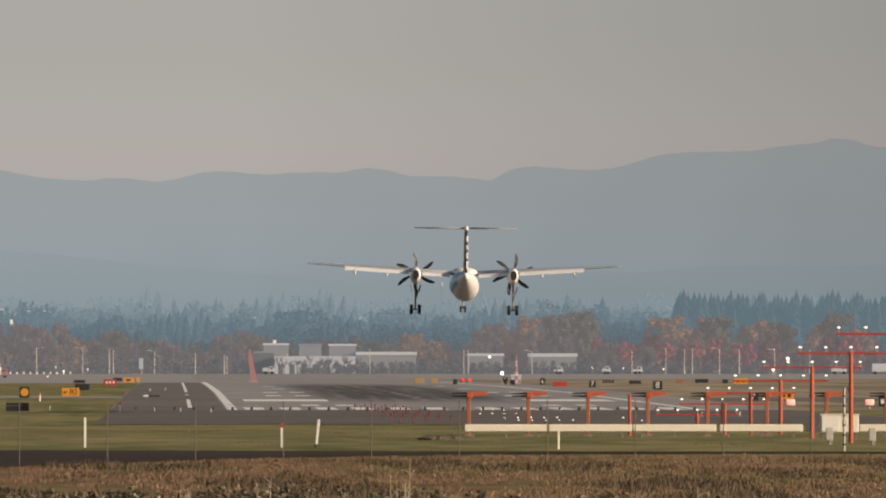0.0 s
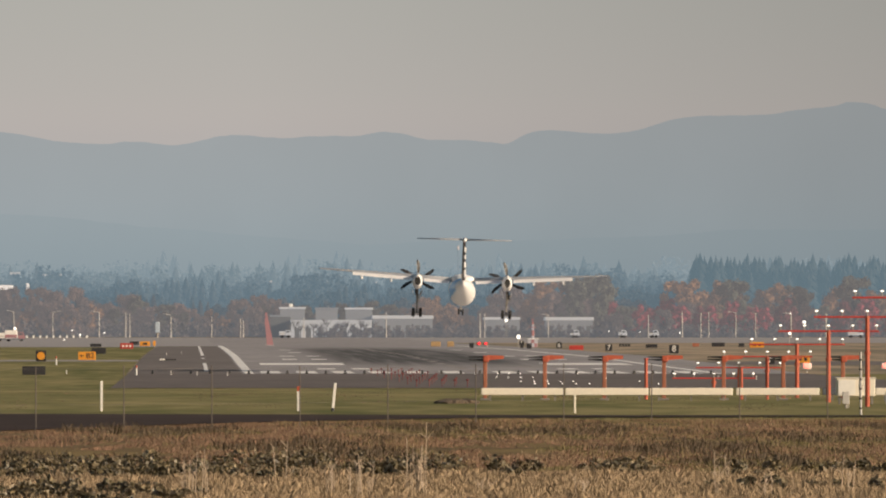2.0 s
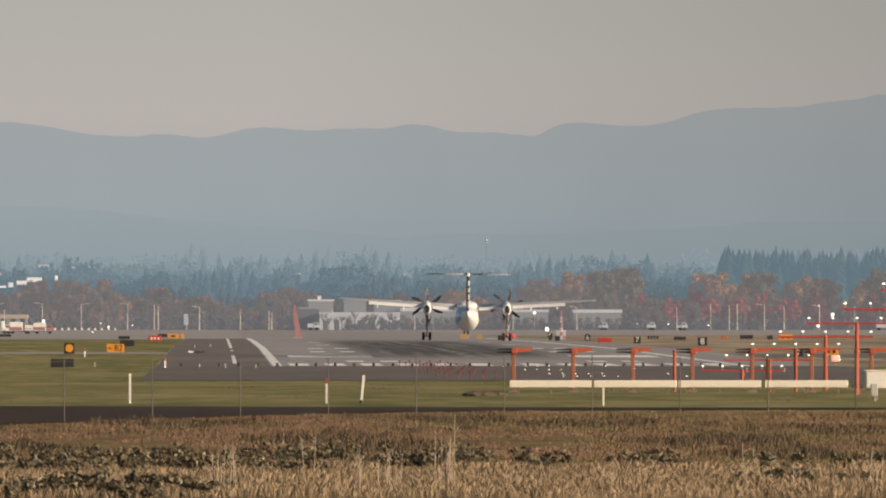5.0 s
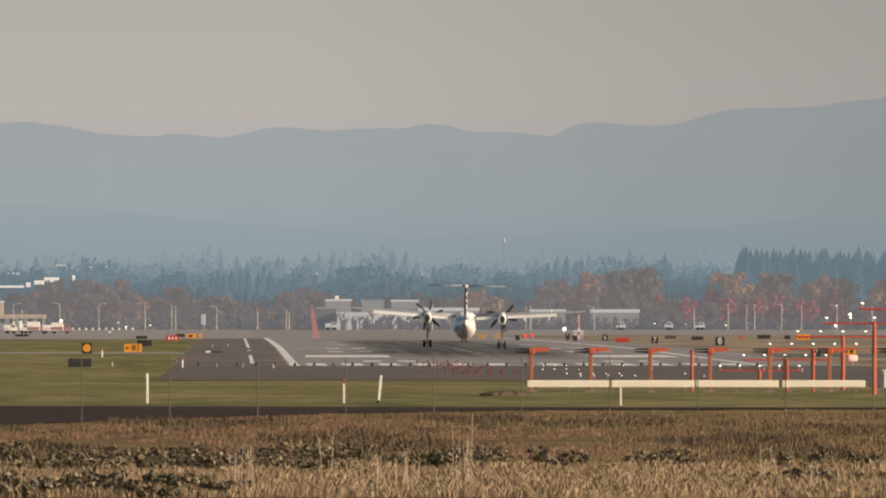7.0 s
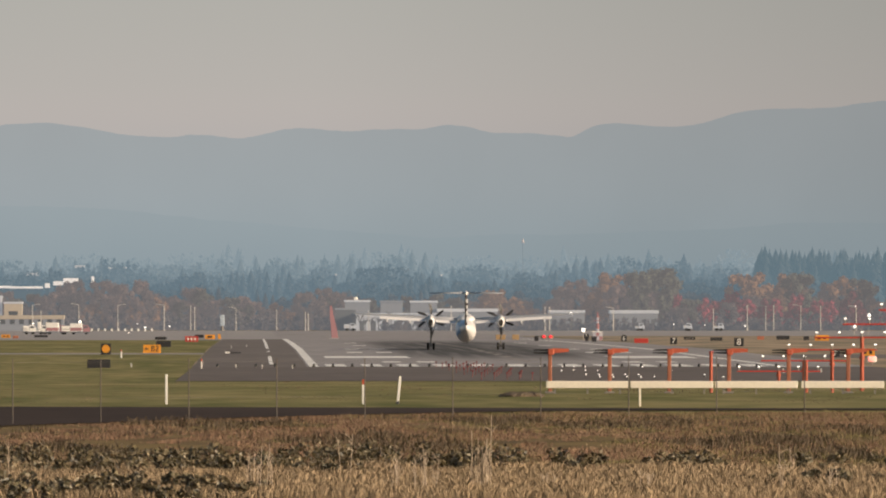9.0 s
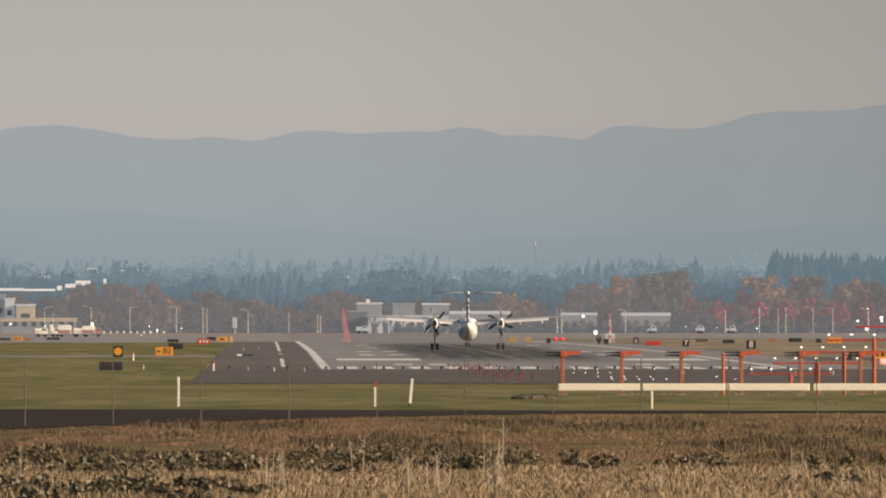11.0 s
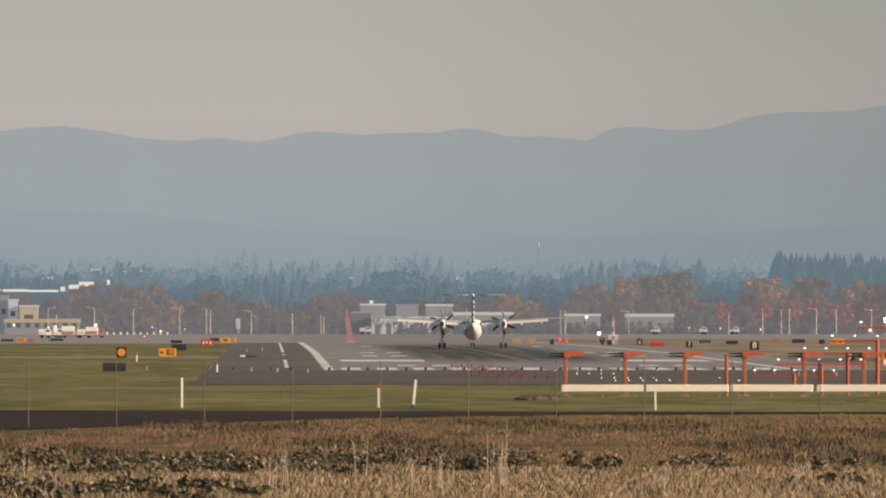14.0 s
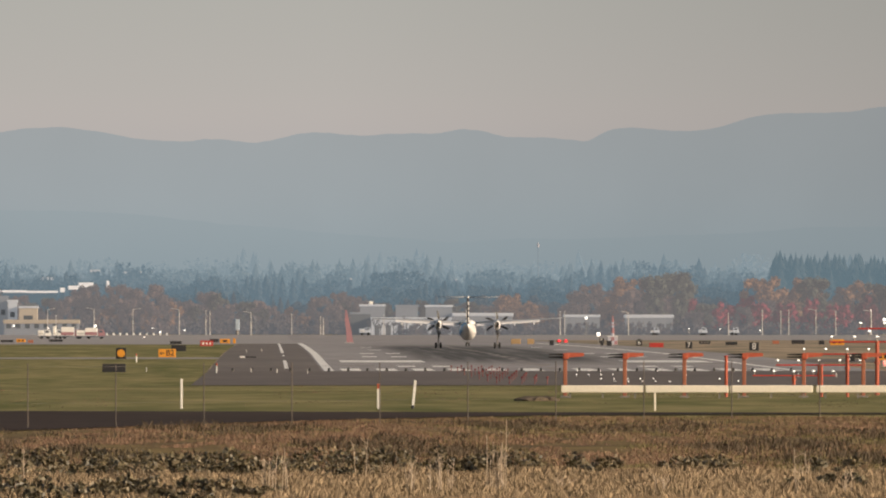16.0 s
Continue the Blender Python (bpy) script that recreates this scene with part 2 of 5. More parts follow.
def front_ridge():
    """A lower, nearer fold of the mountains."""
    xs = np.arange(-600, 800, 3.0)
    zs = np.interp(xs, [-600, -91, -50, 10, 60, 120, 200, 800], [46, 42, 41, 35, 31, 33, 36, 40])
    zs = zs + np.array([1.2 * noise.noise((x * 0.03, 9.1, 0)) + 0.5 * noise.noise((x * 0.15, 2.7, 0)) for x in xs])
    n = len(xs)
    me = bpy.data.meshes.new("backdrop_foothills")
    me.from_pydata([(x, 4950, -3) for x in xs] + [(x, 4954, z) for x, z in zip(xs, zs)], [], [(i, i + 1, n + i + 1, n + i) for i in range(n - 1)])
    # the foothills' haze is likewise painted into their glow
    me.materials.append(distance("foothills_haze_ramp", [(0.0, (0.245, 0.307, 0.343)), (0.5, (0.278, 0.334, 0.362)), (1.0, (0.312, 0.355, 0.374))], 5, 44, 0.05))
    tagged(new("backdrop_foothills", me), "faint blue-grey foothills with painted-in haze", "hills", kind="structure")


backdrop()
front_ridge()


# ---- ground and paving ----
def ground():
    xs = [-2500, -900, -300, -120, -60, -30, -15, -6, 15, 30, 58, 120, 300, 900, 2500]
    ys = sorted({k[0] for k in PROFILE} | {150, 200, 320, 360, 400, 430, 500, 545, 2200, 3000})
    verts = [(x, y, gz(y)) for y in ys for x in xs]
    n = len(xs)
    faces, mats = [], []
    for j in range(len(ys) - 1):
        for i in range(n - 1):
            a = j * n + i
            faces.append((a, a + 1, a + n + 1, a + n))
            mats.append(0 if ys[j] < 500 else 1 if ys[j] < 1390 or (xs[i] < -6 and ys[j] < 2600) else 2)
    me = bpy.data.meshes.new("ground")
    me.from_pydata(verts, [], faces)
    for m in (DRY, TURF, FIELD):
        me.materials.append(m)
    me.polygons.foreach_set("material_index", mats)
    tagged(new("ground", me), "flat airfield grass, dry brown near and olive green beyond", "ground", kind="structure")


ground()
CL = 27.9  # runway centre line
sheet("runway", 5.0, 58.5, 1390, 4385, TARMAC, 0.03, "grey asphalt runway with worn white markings", "runway")
sheet("runway_shoulder", -5.8, 4.996, 1390, 2699, PAD, 0.03, "darker asphalt shoulder beside the runway", "runway")
sheet("blast_pad", -5.8, 58.5, 1078, 1389.99, PADDARK, 0.03, "dark asphalt pad before the runway threshold", "runway")


def road_edge(x):
    """Near edge of the perimeter road."""
    return np.interp(x, [-60, -7.8, 0.8, 6.8, 10.3, 22, 80], [330, 425, 479, 499, 508, 514, 518])


def perimeter_road():
    """Its near edge runs aslant, so that it narrows towards the light poles."""
    rows = []
    for i in range(41):
        x = -60 + 3.5 * i
        near, far = float(road_edge(x)), float(np.interp(x, [-8, 7, 22], [534, 527, 522]))
        rows.append([(x, near + (far - near) * k / 6) for k in range(7)])
    verts = [(x, y, gz(y) + 0.03) for r in rows for x, y in r]
    faces = [(7 * i + k, 7 * (i + 1) + k, 7 * (i + 1) + k + 1, 7 * i + k + 1) for i in range(40) for k in range(6)]
    me = bpy.data.meshes.new("perimeter_road")
    me.from_pydata(verts, [], faces)
    me.materials.append(ROAD)
    tagged(new("perimeter_road", me), "dark asphalt perimeter road behind the fence", "road", kind="structure")


perimeter_road()


# ---- runway paint ----
def marks():
    def strip(name, x0, x1, y0, y1, label, paint=MARK):
        sheet(name, x0, x1, y0, y1, paint, 0.04, label, "marking")
    strip("edge_stripe", 5.2, 6.1, 1390, 2760, "white painted runway edge stripe")
    strip("edge_stripe", 49.7, 50.6, 1390, 2760, "white painted runway edge stripe")
    for k in range(6):
        for side in (-1, 1):
            x = CL + side * (2.6 + 3.5 * k)
            strip("threshold_stripe", x - 0.95, x + 0.95, 1396, 1442, "white painted threshold stripe")
    for side in (-1, 1):
        x = CL + side * 15.6
        strip("aiming_point_bar", x - 4.6, x + 4.6, 1590, 1640, "broad white aiming point bar")
        for y, offs in ((1480, (10.5, 14)), (1740, (12.5, 16)), (1850, (12.3, 15.6)), (2060, (13.1,)), (2250, (13.1,))):
            for o in offs:
                strip("touchdown_bar", CL + side * o - 0.9, CL + side * o + 0.9, y, y + 23, "worn white touchdown zone bar")
    for y in range(1430, 2700, 60):
        strip("centre_dash", CL - 0.4, CL + 0.4, y, y + 36, "worn white centre line dash", WORN)
    for y0, y1 in ((1440, 1640), (1770, 1800), (1880, 2690)):
        strip("shoulder_line", 1.45, 1.85, y0, y1, "white line on the runway shoulder")
    sheet("taxiway", -400, -5.9, 1690, 1730, CONCRETE, 0.03, "pale concrete taxiway joining the runway", "taxiway")
    sheet("taxiway", -400, -5.9, 2580, 2699, CONCRETE, 0.03, "pale concrete taxiway joining the runway", "taxiway")
    # dark sheet that stands in for the shadow along the right-hand bank
    sheet("taxiway", 58.6, 500, 1590, 1690, PAD, 0.03, "dark strip for the shaded bank right of the runway", "taxiway")
    sheet("apron", -400, 4.99, 2700, 3349, CONCRETE, 0.03, "pale concrete apron beside the far runway", "apron")
    sheet("apron", -400, 500, 3350, 4384, CONCRETE, 0.02, "pale concrete apron at the far end", "apron")


marks()


# ---- aircraft ----
def circle(cy, cz, rx, rz, n=20, cx=0.0):
    return [(cx + rx * math.cos(2 * math.pi * i / n), cy, cz + rz * math.sin(2 * math.pi * i / n)) for i in range(n)]


def aerofoil(x, y_le, chord, z, thick, droop=0.0):
    """Section at span station x, nose towards +y."""
    pts = [(0, 0), (0.03, 0.35), (0.12, 0.8), (0.3, 1.0), (0.6, 0.72), (0.98, 0.08), (1.0, 0.0), (0.98, -0.08), (0.6, -0.3), (0.3, -0.5), (0.1, -0.42), (0.02, -0.2)]
    return [(x, y_le - c * chord, z + t * thick / 1.5 - droop * max(0, c - 0.6)) for c, t in pts]


PROPS = []


def aircraft():
    ac = thing("turboprop_aircraft", 26.2, 1327, "white twin-engine turboprop airliner with T-tail and wheels down", "aircraft", z=8.85)
    hz = 2.62
    stations = [(16.2, hz - 0.35, 0.05, 0.05), (15.8, hz - 0.3, 0.42, 0.38), (14.8, hz - 0.15, 0.88, 0.85), (13.2, hz, 1.2, 1.2), (11.5, hz, 1.27, 1.33),
                (0, hz, 1.27, 1.33), (-6.5, hz, 1.27, 1.33), (-9.0, hz + 0.16, 1.18, 1.2), (-11.5, hz + 0.42, 1.0, 0.95), (-14.0, hz + 0.72, 0.62, 0.62),
                (-15.8, hz + 0.95, 0.3, 0.34), (-16.5, hz + 1.0, 0.1, 0.14)]
    part("fuselage", loft(B(), [circle(y, z, rx, rz, 28) for y, z, rx, rz in stations]), SKIN, ac, "white fuselage", True)
    # light blue band along the left side only of the rear upper fuselage
    bands = []
    for y, z, rx, rz in ((1.0, hz, 1.285, 1.345), (-6.5, hz, 1.285, 1.345), (-9.0, hz + 0.16, 1.195, 1.215), (-11.5, hz + 0.42, 1.012, 0.962), (-13.2, hz + 0.62, 0.76, 0.74)):
        arc = [math.radians(a) for a in range(92, 212, 6)]
        bands.append([(rx * math.cos(a), y, z + rz * math.sin(a)) for a in arc])
    bm = B()
    vs = [[bm.verts.new(p) for p in r] for r in bands]
    for a, b in zip(vs, vs[1:]):
        for i in range(len(a) - 1):
            bm.faces.new((a[i], a[i + 1], b[i + 1], b[i]))
    part("upper_band", bm, SKINBLUE, ac, "light blue band on the left of the fuselage", True)
    # wing box fairing
    bm = loft(B(), [circle(3.2, hz + 1.15, 0.3, 0.1, 12), circle(2.2, hz + 1.25, 1.1, 0.42, 12), circle(-1.6, hz + 1.25, 1.15, 0.42, 12), circle(-3.4, hz + 1.15, 0.3, 0.1, 12)])
    part("wing_fairing", bm, SKIN, ac, "", True)
    def wing_z(x):
        return 3.62 + 0.0625 * abs(x)

    for side in (-1, 1):
        rings = [aerofoil(side * x, y, c, wing_z(x), t) for x, y, c, t in ((0.3, 1.9, 2.95, 0.42), (4.4, 1.9, 2.9, 0.40), (9.5, 1.65, 2.25, 0.28), (14.0, 1.35, 1.45, 0.13), (14.2, 1.1, 0.9, 0.05))]
        wing = part("wing", loft(B(), rings), WINGGREY, ac, "pale grey wing", True)
        for x0, x1, z0, z1, c in ((1.3, 3.8, wing_z(1.3) - 0.12, wing_z(3.8) - 0.12, 0.95), (5.0, 10.8, wing_z(5.0) - 0.12, wing_z(10.8) - 0.12, 0.8)):
            bm = loft(B(), [[(side * x, -0.85 - c * 0.05, z + 0.13), (side * x, -0.85 - c, z - 0.14), (side * x, -0.9 - c, z - 0.19), (side * x, -0.95, z - 0.05)]
                            for x, z in ((x0, z0), (x1, z1))])
            part("flap", bm, SKIN, wing, "lowered white flap")
        for x, z in ((7.0, wing_z(7.0)), (9.9, wing_z(9.9) - 0.03)):
            bm = loft(B(), [circle(0.2, z - 0.3, 0.03, 0.04, 8, side * x), circle(-0.8, z - 0.38, 0.12, 0.16, 8, side * x), circle(-2.0, z - 0.52, 0.10, 0.14, 8, side * x), circle(-2.3, z - 0.55, 0.02, 0.03, 8, side * x)])
            part("flap_fairing", bm, SKIN, wing, "", True)
        part("aileron", loft(B(), [aerofoil(side * x, -0.35 + (x - 11) * 0.02, c, z, 0.07) for x, z, c in ((10.9, wing_z(10.9), 0.62), (13.9, wing_z(13.9), 0.45))]), WINGGREY, wing)
        # engine
        x = side * 4.4
        nac = thing_part("engine_nacelle", ac)
        bm = loft(B(), [circle(y, z, rx, rz, 18, x) for y, z, rx, rz in
                        ((4.5, 3.66, 0.36, 0.36), (4.2, 3.64, 0.45, 0.48), (3.0, 3.56, 0.49, 0.68), (0.5, 3.5, 0.51, 0.8), (-1.6, 3.54, 0.48, 0.74), (-3.2, 3.62, 0.38, 0.58), (-3.9, 3.66, 0.31, 0.48))])
        part("cowling", bm, SKIN, nac, "white engine cowling", True)
        part("exhaust", loft(B(), [circle(-3.8, 3.62, 0.30, 0.46, 14, x), circle(-3.99, 3.60, 0.27, 0.43, 14, x)]), DARKMETAL, nac, "dark exhaust opening")
        for dx in (-0.42, 0.42):
            bm = box(B(), (0.05, 1.9, 0.7), (x + dx, 0.2, 2.4), 0.02, pose(0, 0, 0, 0, 12 if dx > 0 else -12, 0))
            part("gear_door", bm, WINGGREY, nac, "open undercarriage door")
        prop = new("propeller")
        prop.parent = ac
        part("spinner", loft(B(), [circle(0.75, 0, 0.03, 0.03, 14), circle(0.5, 0, 0.2, 0.2, 14), (circle(0.15, 0, 0.33, 0.33, 14)), circle(-0.15, 0, 0.36, 0.36, 14)]), SKIN, prop, "white spinner", True)
        for k in range(6):
            m = pose(0, 0, 0, 0, 60 * k, 0)
            rings = []
            for r, w, tw, sweep in ((0.3, 0.16, 62, 0), (0.7, 0.32, 48, 0.03), (1.15, 0.40, 36, 0.02), (1.6, 0.34, 28, -0.06), (1.9, 0.16, 24, -0.15)):
                c, s = math.cos(radians(tw)), math.sin(radians(tw))
                rings.append([m @ Vector((u * c + sweep - v * s * 0.4, u * s + v * c, r)) for u, v in ((-w / 2, 0), (0, 0.04), (w / 2, 0), (0, -0.03))])
            part("blade", loft(B(), rings), BLADE, prop, "dark propeller blade")
        prop.matrix_basis = pose(x, 4.6, 3.66)
        PROPS.append((prop, x, 0.0 if side < 0 else 14.0))
        # main undercarriage
        gear = thing_part("main_gear", ac)
        part("strut", rod(B(), (x, 0, 0.5), (x, -0.1, 3.0), 0.085, 0.11, 10), GREY, gear, "grey undercarriage leg")
        bm = rod(rod(B(), (x, 0.1, 0.95), (x, 1.4, 2.6), 0.06), (x, -0.1, 1.3), (x + 0.4, -0.7, 2.6), 0.05)
        part("brace", bm, GREY, gear)
        part("axle", rod(B(), (x - 0.42, 0, 0.45), (x + 0.42, 0, 0.45), 0.07), GREY, gear)
        for dx in (-0.36, 0.36):
            wheel = part("wheel", tyre(x + dx, 0, 0.45, 0.45, 0.3), TYRE, gear, "black main wheel", True)
            part("hub", rod(B(), (x + dx - 0.14, 0, 0.45), (x + dx + 0.14, 0, 0.45), 0.2, n=12), GREY, wheel)
    # nose undercarriage
    gear = thing_part("nose_gear", ac)
    part("strut", rod(B(), (0, 13.9, 0.4), (0, 13.9, 1.5), 0.07), GREY, gear)
    for dx in (-0.2, 0.2):
        part("wheel", tyre(dx, 13.9, 0.38, 0.3, 0.18), TYRE, gear, "black nose wheel", True)
    # tail
    def fin_ring(z, y_le, chord, t):
        return [(0, y_le, z), (t * 0.8, y_le - chord * 0.3, z), (t, y_le - chord * 0.6, z), (0.05, y_le - chord, z), (-0.05, y_le - chord, z), (-t, y_le - chord * 0.6, z), (-t * 0.8, y_le - chord * 0.3, z)]
    fin = part("fin", loft(B(), [fin_ring(3.2, -6.8, 5.6, 0.14), fin_ring(4.1, -9.8, 3.7, 0.2), fin_ring(7.75, -12.6, 2.2, 0.15)]), SKINDARK, ac, "dark brown fin", True)
    bm = loft(B(), [[(-0.17, -13.5, 3.7), (0.17, -13.5, 3.7), (0.09, -15.2, 3.72), (-0.09, -15.2, 3.72)], [(-0.12, -14.8, 7.7), (0.12, -14.8, 7.7), (0.07, -15.9, 7.7), (-0.07, -15.9, 7.7)]])
    part("rudder", bm, SKINDARK, fin, "dark brown rudder")
    # white tail pattern, built only on the right where the sun lights it
    for z, h, lean in ((4.6, 0.75, 0.0), (5.45, 0.55, 0.0), (6.2, 0.4, 0.0), (6.95, 0.5, 0.0)):
        y = -13.4 - (z - 3.7) * 0.33
        bm = box(B(), (0.2, 1.55, h), (0.125 - (z - 3.7) * 0.012, y - 0.95, z), 0.03)
        part("tail_stripe", bm, SKIN, fin, "white tail pattern on its sunlit right side only")
    part("tail_bullet", loft(B(), [circle(y, 7.86, r, r, 14) for y, r in ((-12.2, 0.03), (-12.9, 0.2), (-14.5, 0.25), (-15.9, 0.2), (-16.6, 0.04))]), SKIN, ac, "", True)
    for side in (-1, 1):
        part("tailplane", loft(B(), [aerofoil(side * 0.1, -13.0, 2.5, 7.85, 0.2), aerofoil(side * 4.62, -13.9, 1.5, 7.88, 0.09)]), TAILGREY, ac, "pale grey tailplane", True)
    return ac


def thing_part(name, parent):
    """A group of pieces that is a part of its thing."""
    ob = new(name)
    ob.parent = parent
    return ob


def tyre(x, y, z, r, w):
    prof = [(-0.5, 0.62), (-0.5, 0.86), (-0.36, 0.98), (0, 1.0), (0.36, 0.98), (0.5, 0.86), (0.5, 0.62)]
    rings = [[(x + a * w, y + r * b * math.cos(2 * math.pi * i / 18), z + r * b * math.sin(2 * math.pi * i / 18)) for i in range(18)] for a, b in prof]
    return loft(B(), rings)


AIRCRAFT = aircraft()


# ---- localizer antenna row ----
def localizer():
    first = None
    for k in range(9):
        x = 12.87 + 2.6 * k
        if first:
            copy_thing(first, pose(x, 640, gz(640)))
            continue
        t = first = thing("localizer_antenna", x, 640, "orange localizer antenna post with a horizontal aerial arm", "antenna", "localizer antenna row")
        part("post", box(B(), (0.17, 0.17, 1.75), (0, 0, 0.87), 0.02), ORANGE_DARK, t)
        part("foot", box(B(), (0.4, 0.4, 0.08), (0, 0, 0.04), 0.01), GREY, t, "grey steel foot")
        part("head", box(B(), (0.26, 0.3, 0.27), (0.04, 0, 1.80), 0.03), ORANGE, t)
        bm = loft(B(), [[(0.1, -0.12, 1.74), (0.1, 0.12, 1.74), (0.1, 0.12, 1.96), (0.1, -0.12, 1.96)], [(0.82, -0.1, 1.8), (0.82, 0.1, 1.8), (0.82, 0.1, 1.94), (0.82, -0.1, 1.94)]])
        part("radome", bm, ORANGE, t)
        for z in (1.76, 1.88):
            part("aerial", rod(B(), (-0.72, 0, z), (0.0, 0, z), 0.02, 0.05), DARKMETAL, t, "dark aerial rod")
    for k in range(6):
        x = 12.58 + 3.64 * k + (0.1 if k == 3 else 0) if k < 4 else 29.62 + 3.64 * (k - 4)
        n = thing("white_duct", x + 1.79, 634, "long white cable duct on short legs before the antennas", "duct", "cable ducts")
        part("body", box(B(), (3.58, 0.3, 0.31), (0, 0, 0.40), 0.02), CREAM, n)
        for dx in (-1.4, 0, 1.4):
            part("leg", box(B(), (0.08, 0.08, 0.27), (dx, 0, 0.13)), GREY, n)
    n = thing("slate_duct", 27.75, 634, "dark slate-grey duct section beside the cream cabinet", "duct")
    part("body", box(B(), (0.86, 0.28, 0.3), (0, 0, 0.40), 0.02), SLATE, n)
    part("leg", box(B(), (0.08, 0.08, 0.27), (0, 0, 0.13)), GREY, n)


localizer()


# ---- approach lights ----
def approach_lights():
    """Stations on orange poles that rise towards the camera, with five lamps on a bar."""
    lamps = [(758, 2.20, -0.05), (727, 2.84, 0.1), (695, 3.46, 0.23), (660, 4.09, 0.2), (622, 4.71, -0.04), (588, 5.30, 0.04), (553, 6.02, 0.0)]
    for y, z, shift in lamps:
        g = gz(y)
        t = thing("approach_light_bar", CL - 0.8 + shift, y, "orange pole with a red bar of five lit white lamps", "approach light", "approach light stations")
        h = z - g
        part("pole", rod(rod(B(), (0, 0, 0), (0, 0, h - 0.15), 0.10 if h > 2.5 else 0.08, 0.085, 10), (0, 0, h * 0.55), (0, 0, h * 0.55 + 0.12), 0.13, n=10), ORANGE, t)
        part("crossbar", box(B(), (4.3, 0.07, 0.075), (0, 0, h - 0.19), 0.012), REDPAINT, t)
        for k in range(5):
            x = (k - 2) * 1.02
            lamp = part("lamp", rod(rod(B(), (x, 0, h - 0.16), (x, 0, h - 0.02), 0.025), (x, -0.1, h + 0.05), (x, 0.14, h + 0.05), 0.075, 0.05, 10), GREY, t)
            part("lens", ball(B(), (x, -0.1, h + 0.05), 0.058, 2, (1.15, 0.35, 0.55)), LAMP_W, lamp, "lit white lens")
    # flush and short stations on the paved pad before the threshold
    red = white = None
    for y in range(1100, 1385, 46):
        for k in range(5):
            for row, x in (("w", CL + (k - 2) * 1.02), ("w", CL + (k - 2) * 1.02 + 7.2), ("r", CL - 9.0 + (k - 2) * 0.95)):
                if row == "w" and ((x > CL + 4 and k != 2) or y not in (1100, 1146, 1238, 1330)):
                    continue
                m = pose(x, y, gz(y) + 0.03)
                src = red if row == "r" else white
                if src:
                    copy_thing(src, m)
                    continue
                t = thing("pad_light", x, y, "short red-capped light on a thin stem" if row == "r" else "short pad light with a bright glowing white ball", "light", "pad lights", z=gz(y) + 0.03)
                hgt = 0.42 if row == "r" else 0.14
                part("stem", rod(B(), (0, 0, 0), (0, 0, hgt), 0.035, n=6), REDDARK if row == "r" else DARKMETAL, t)
                part("head", ball(B(), (0, 0, hgt + 0.08), 0.11 if row == "r" else 0.08, 1, (1, 1, 0.8)), REDDARK if row == "r" else GREY, t)
                if row == "r":
                    red = t
                else:
                    white = t
                    part("lens", ball(B(), (0, -0.1, hgt + 0.08), 0.055, 1, (1.2, 0.5, 0.6)), LAMP_W, t, "lit white lens")
    first = None
    for k in range(30):
        x = -3.5 + 1.82 * k
        if first:
            copy_thing(first, pose(x, 1388, gz(1388) + 0.03))
            continue
        first = thing("threshold_light", x, 1388, "small dark threshold light fitting on asphalt", "light", "threshold lights", z=gz(1388) + 0.03)
        part("base", rod(B(), (0, 0, 0), (0, 0, 0.12), 0.16, 0.13, 8), DARKMETAL, first)
        part("dome", ball(B(), (0, 0, 0.2), 0.14, 1), BLACK, first)


approach_lights()


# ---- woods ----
def haze_painted(name, color, air, amount, island=False, vary=0.15, scale=0.3, each=0.0):
    """A far surface with haze painted in, as an even emission of the air colour."""
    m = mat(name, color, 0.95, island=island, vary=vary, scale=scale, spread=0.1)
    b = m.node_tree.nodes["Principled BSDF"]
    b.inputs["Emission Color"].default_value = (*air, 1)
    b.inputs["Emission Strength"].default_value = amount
    if each:  # every tree a little lighter or darker than the next
        n, l = m.node_tree.nodes, m.node_tree.links
        info, mr, hsv = n.new("ShaderNodeObjectInfo"), n.new("ShaderNodeMapRange"), n.new("ShaderNodeHueSaturation")
        mr.inputs[3].default_value, mr.inputs[4].default_value = 1 - each, 1 + each
        l.new(info.outputs["Random"], mr.inputs[0])
        l.new(mr.outputs[0], hsv.inputs["Value"])
        l.new(b.inputs["Base Color"].links[0].from_socket, hsv.inputs["Color"])
        l.new(hsv.outputs[0], b.inputs["Base Color"])
    return m


# emission colours of the haze painted onto far leaves, bark, walls and glass
HAZE_GLOW_NEAR = (0.188, 0.178, 0.18)
HAZE_GLOW = (0.185, 0.195, 0.21)
LEAF_BROWN = haze_painted("leaves_brown", (0.044, 0.027, 0.022), HAZE_GLOW_NEAR, 0.80, True, each=0.6)
LEAF_ORANGE = haze_painted("leaves_orange", (0.1, 0.053, 0.024), HAZE_GLOW_NEAR, 0.75, True, each=0.4)
LEAF_RED = haze_painted("leaves_red", (0.115, 0.014, 0.024), HAZE_GLOW_NEAR, 0.68, True, each=0.5)
LEAF_GREEN = haze_painted("leaves_dull_green", (0.034, 0.04, 0.03), HAZE_GLOW_NEAR, 0.72, True, each=0.5)
BARKFAR = haze_painted("far_bark", (0.06, 0.05, 0.045), HAZE_GLOW, 0.55)


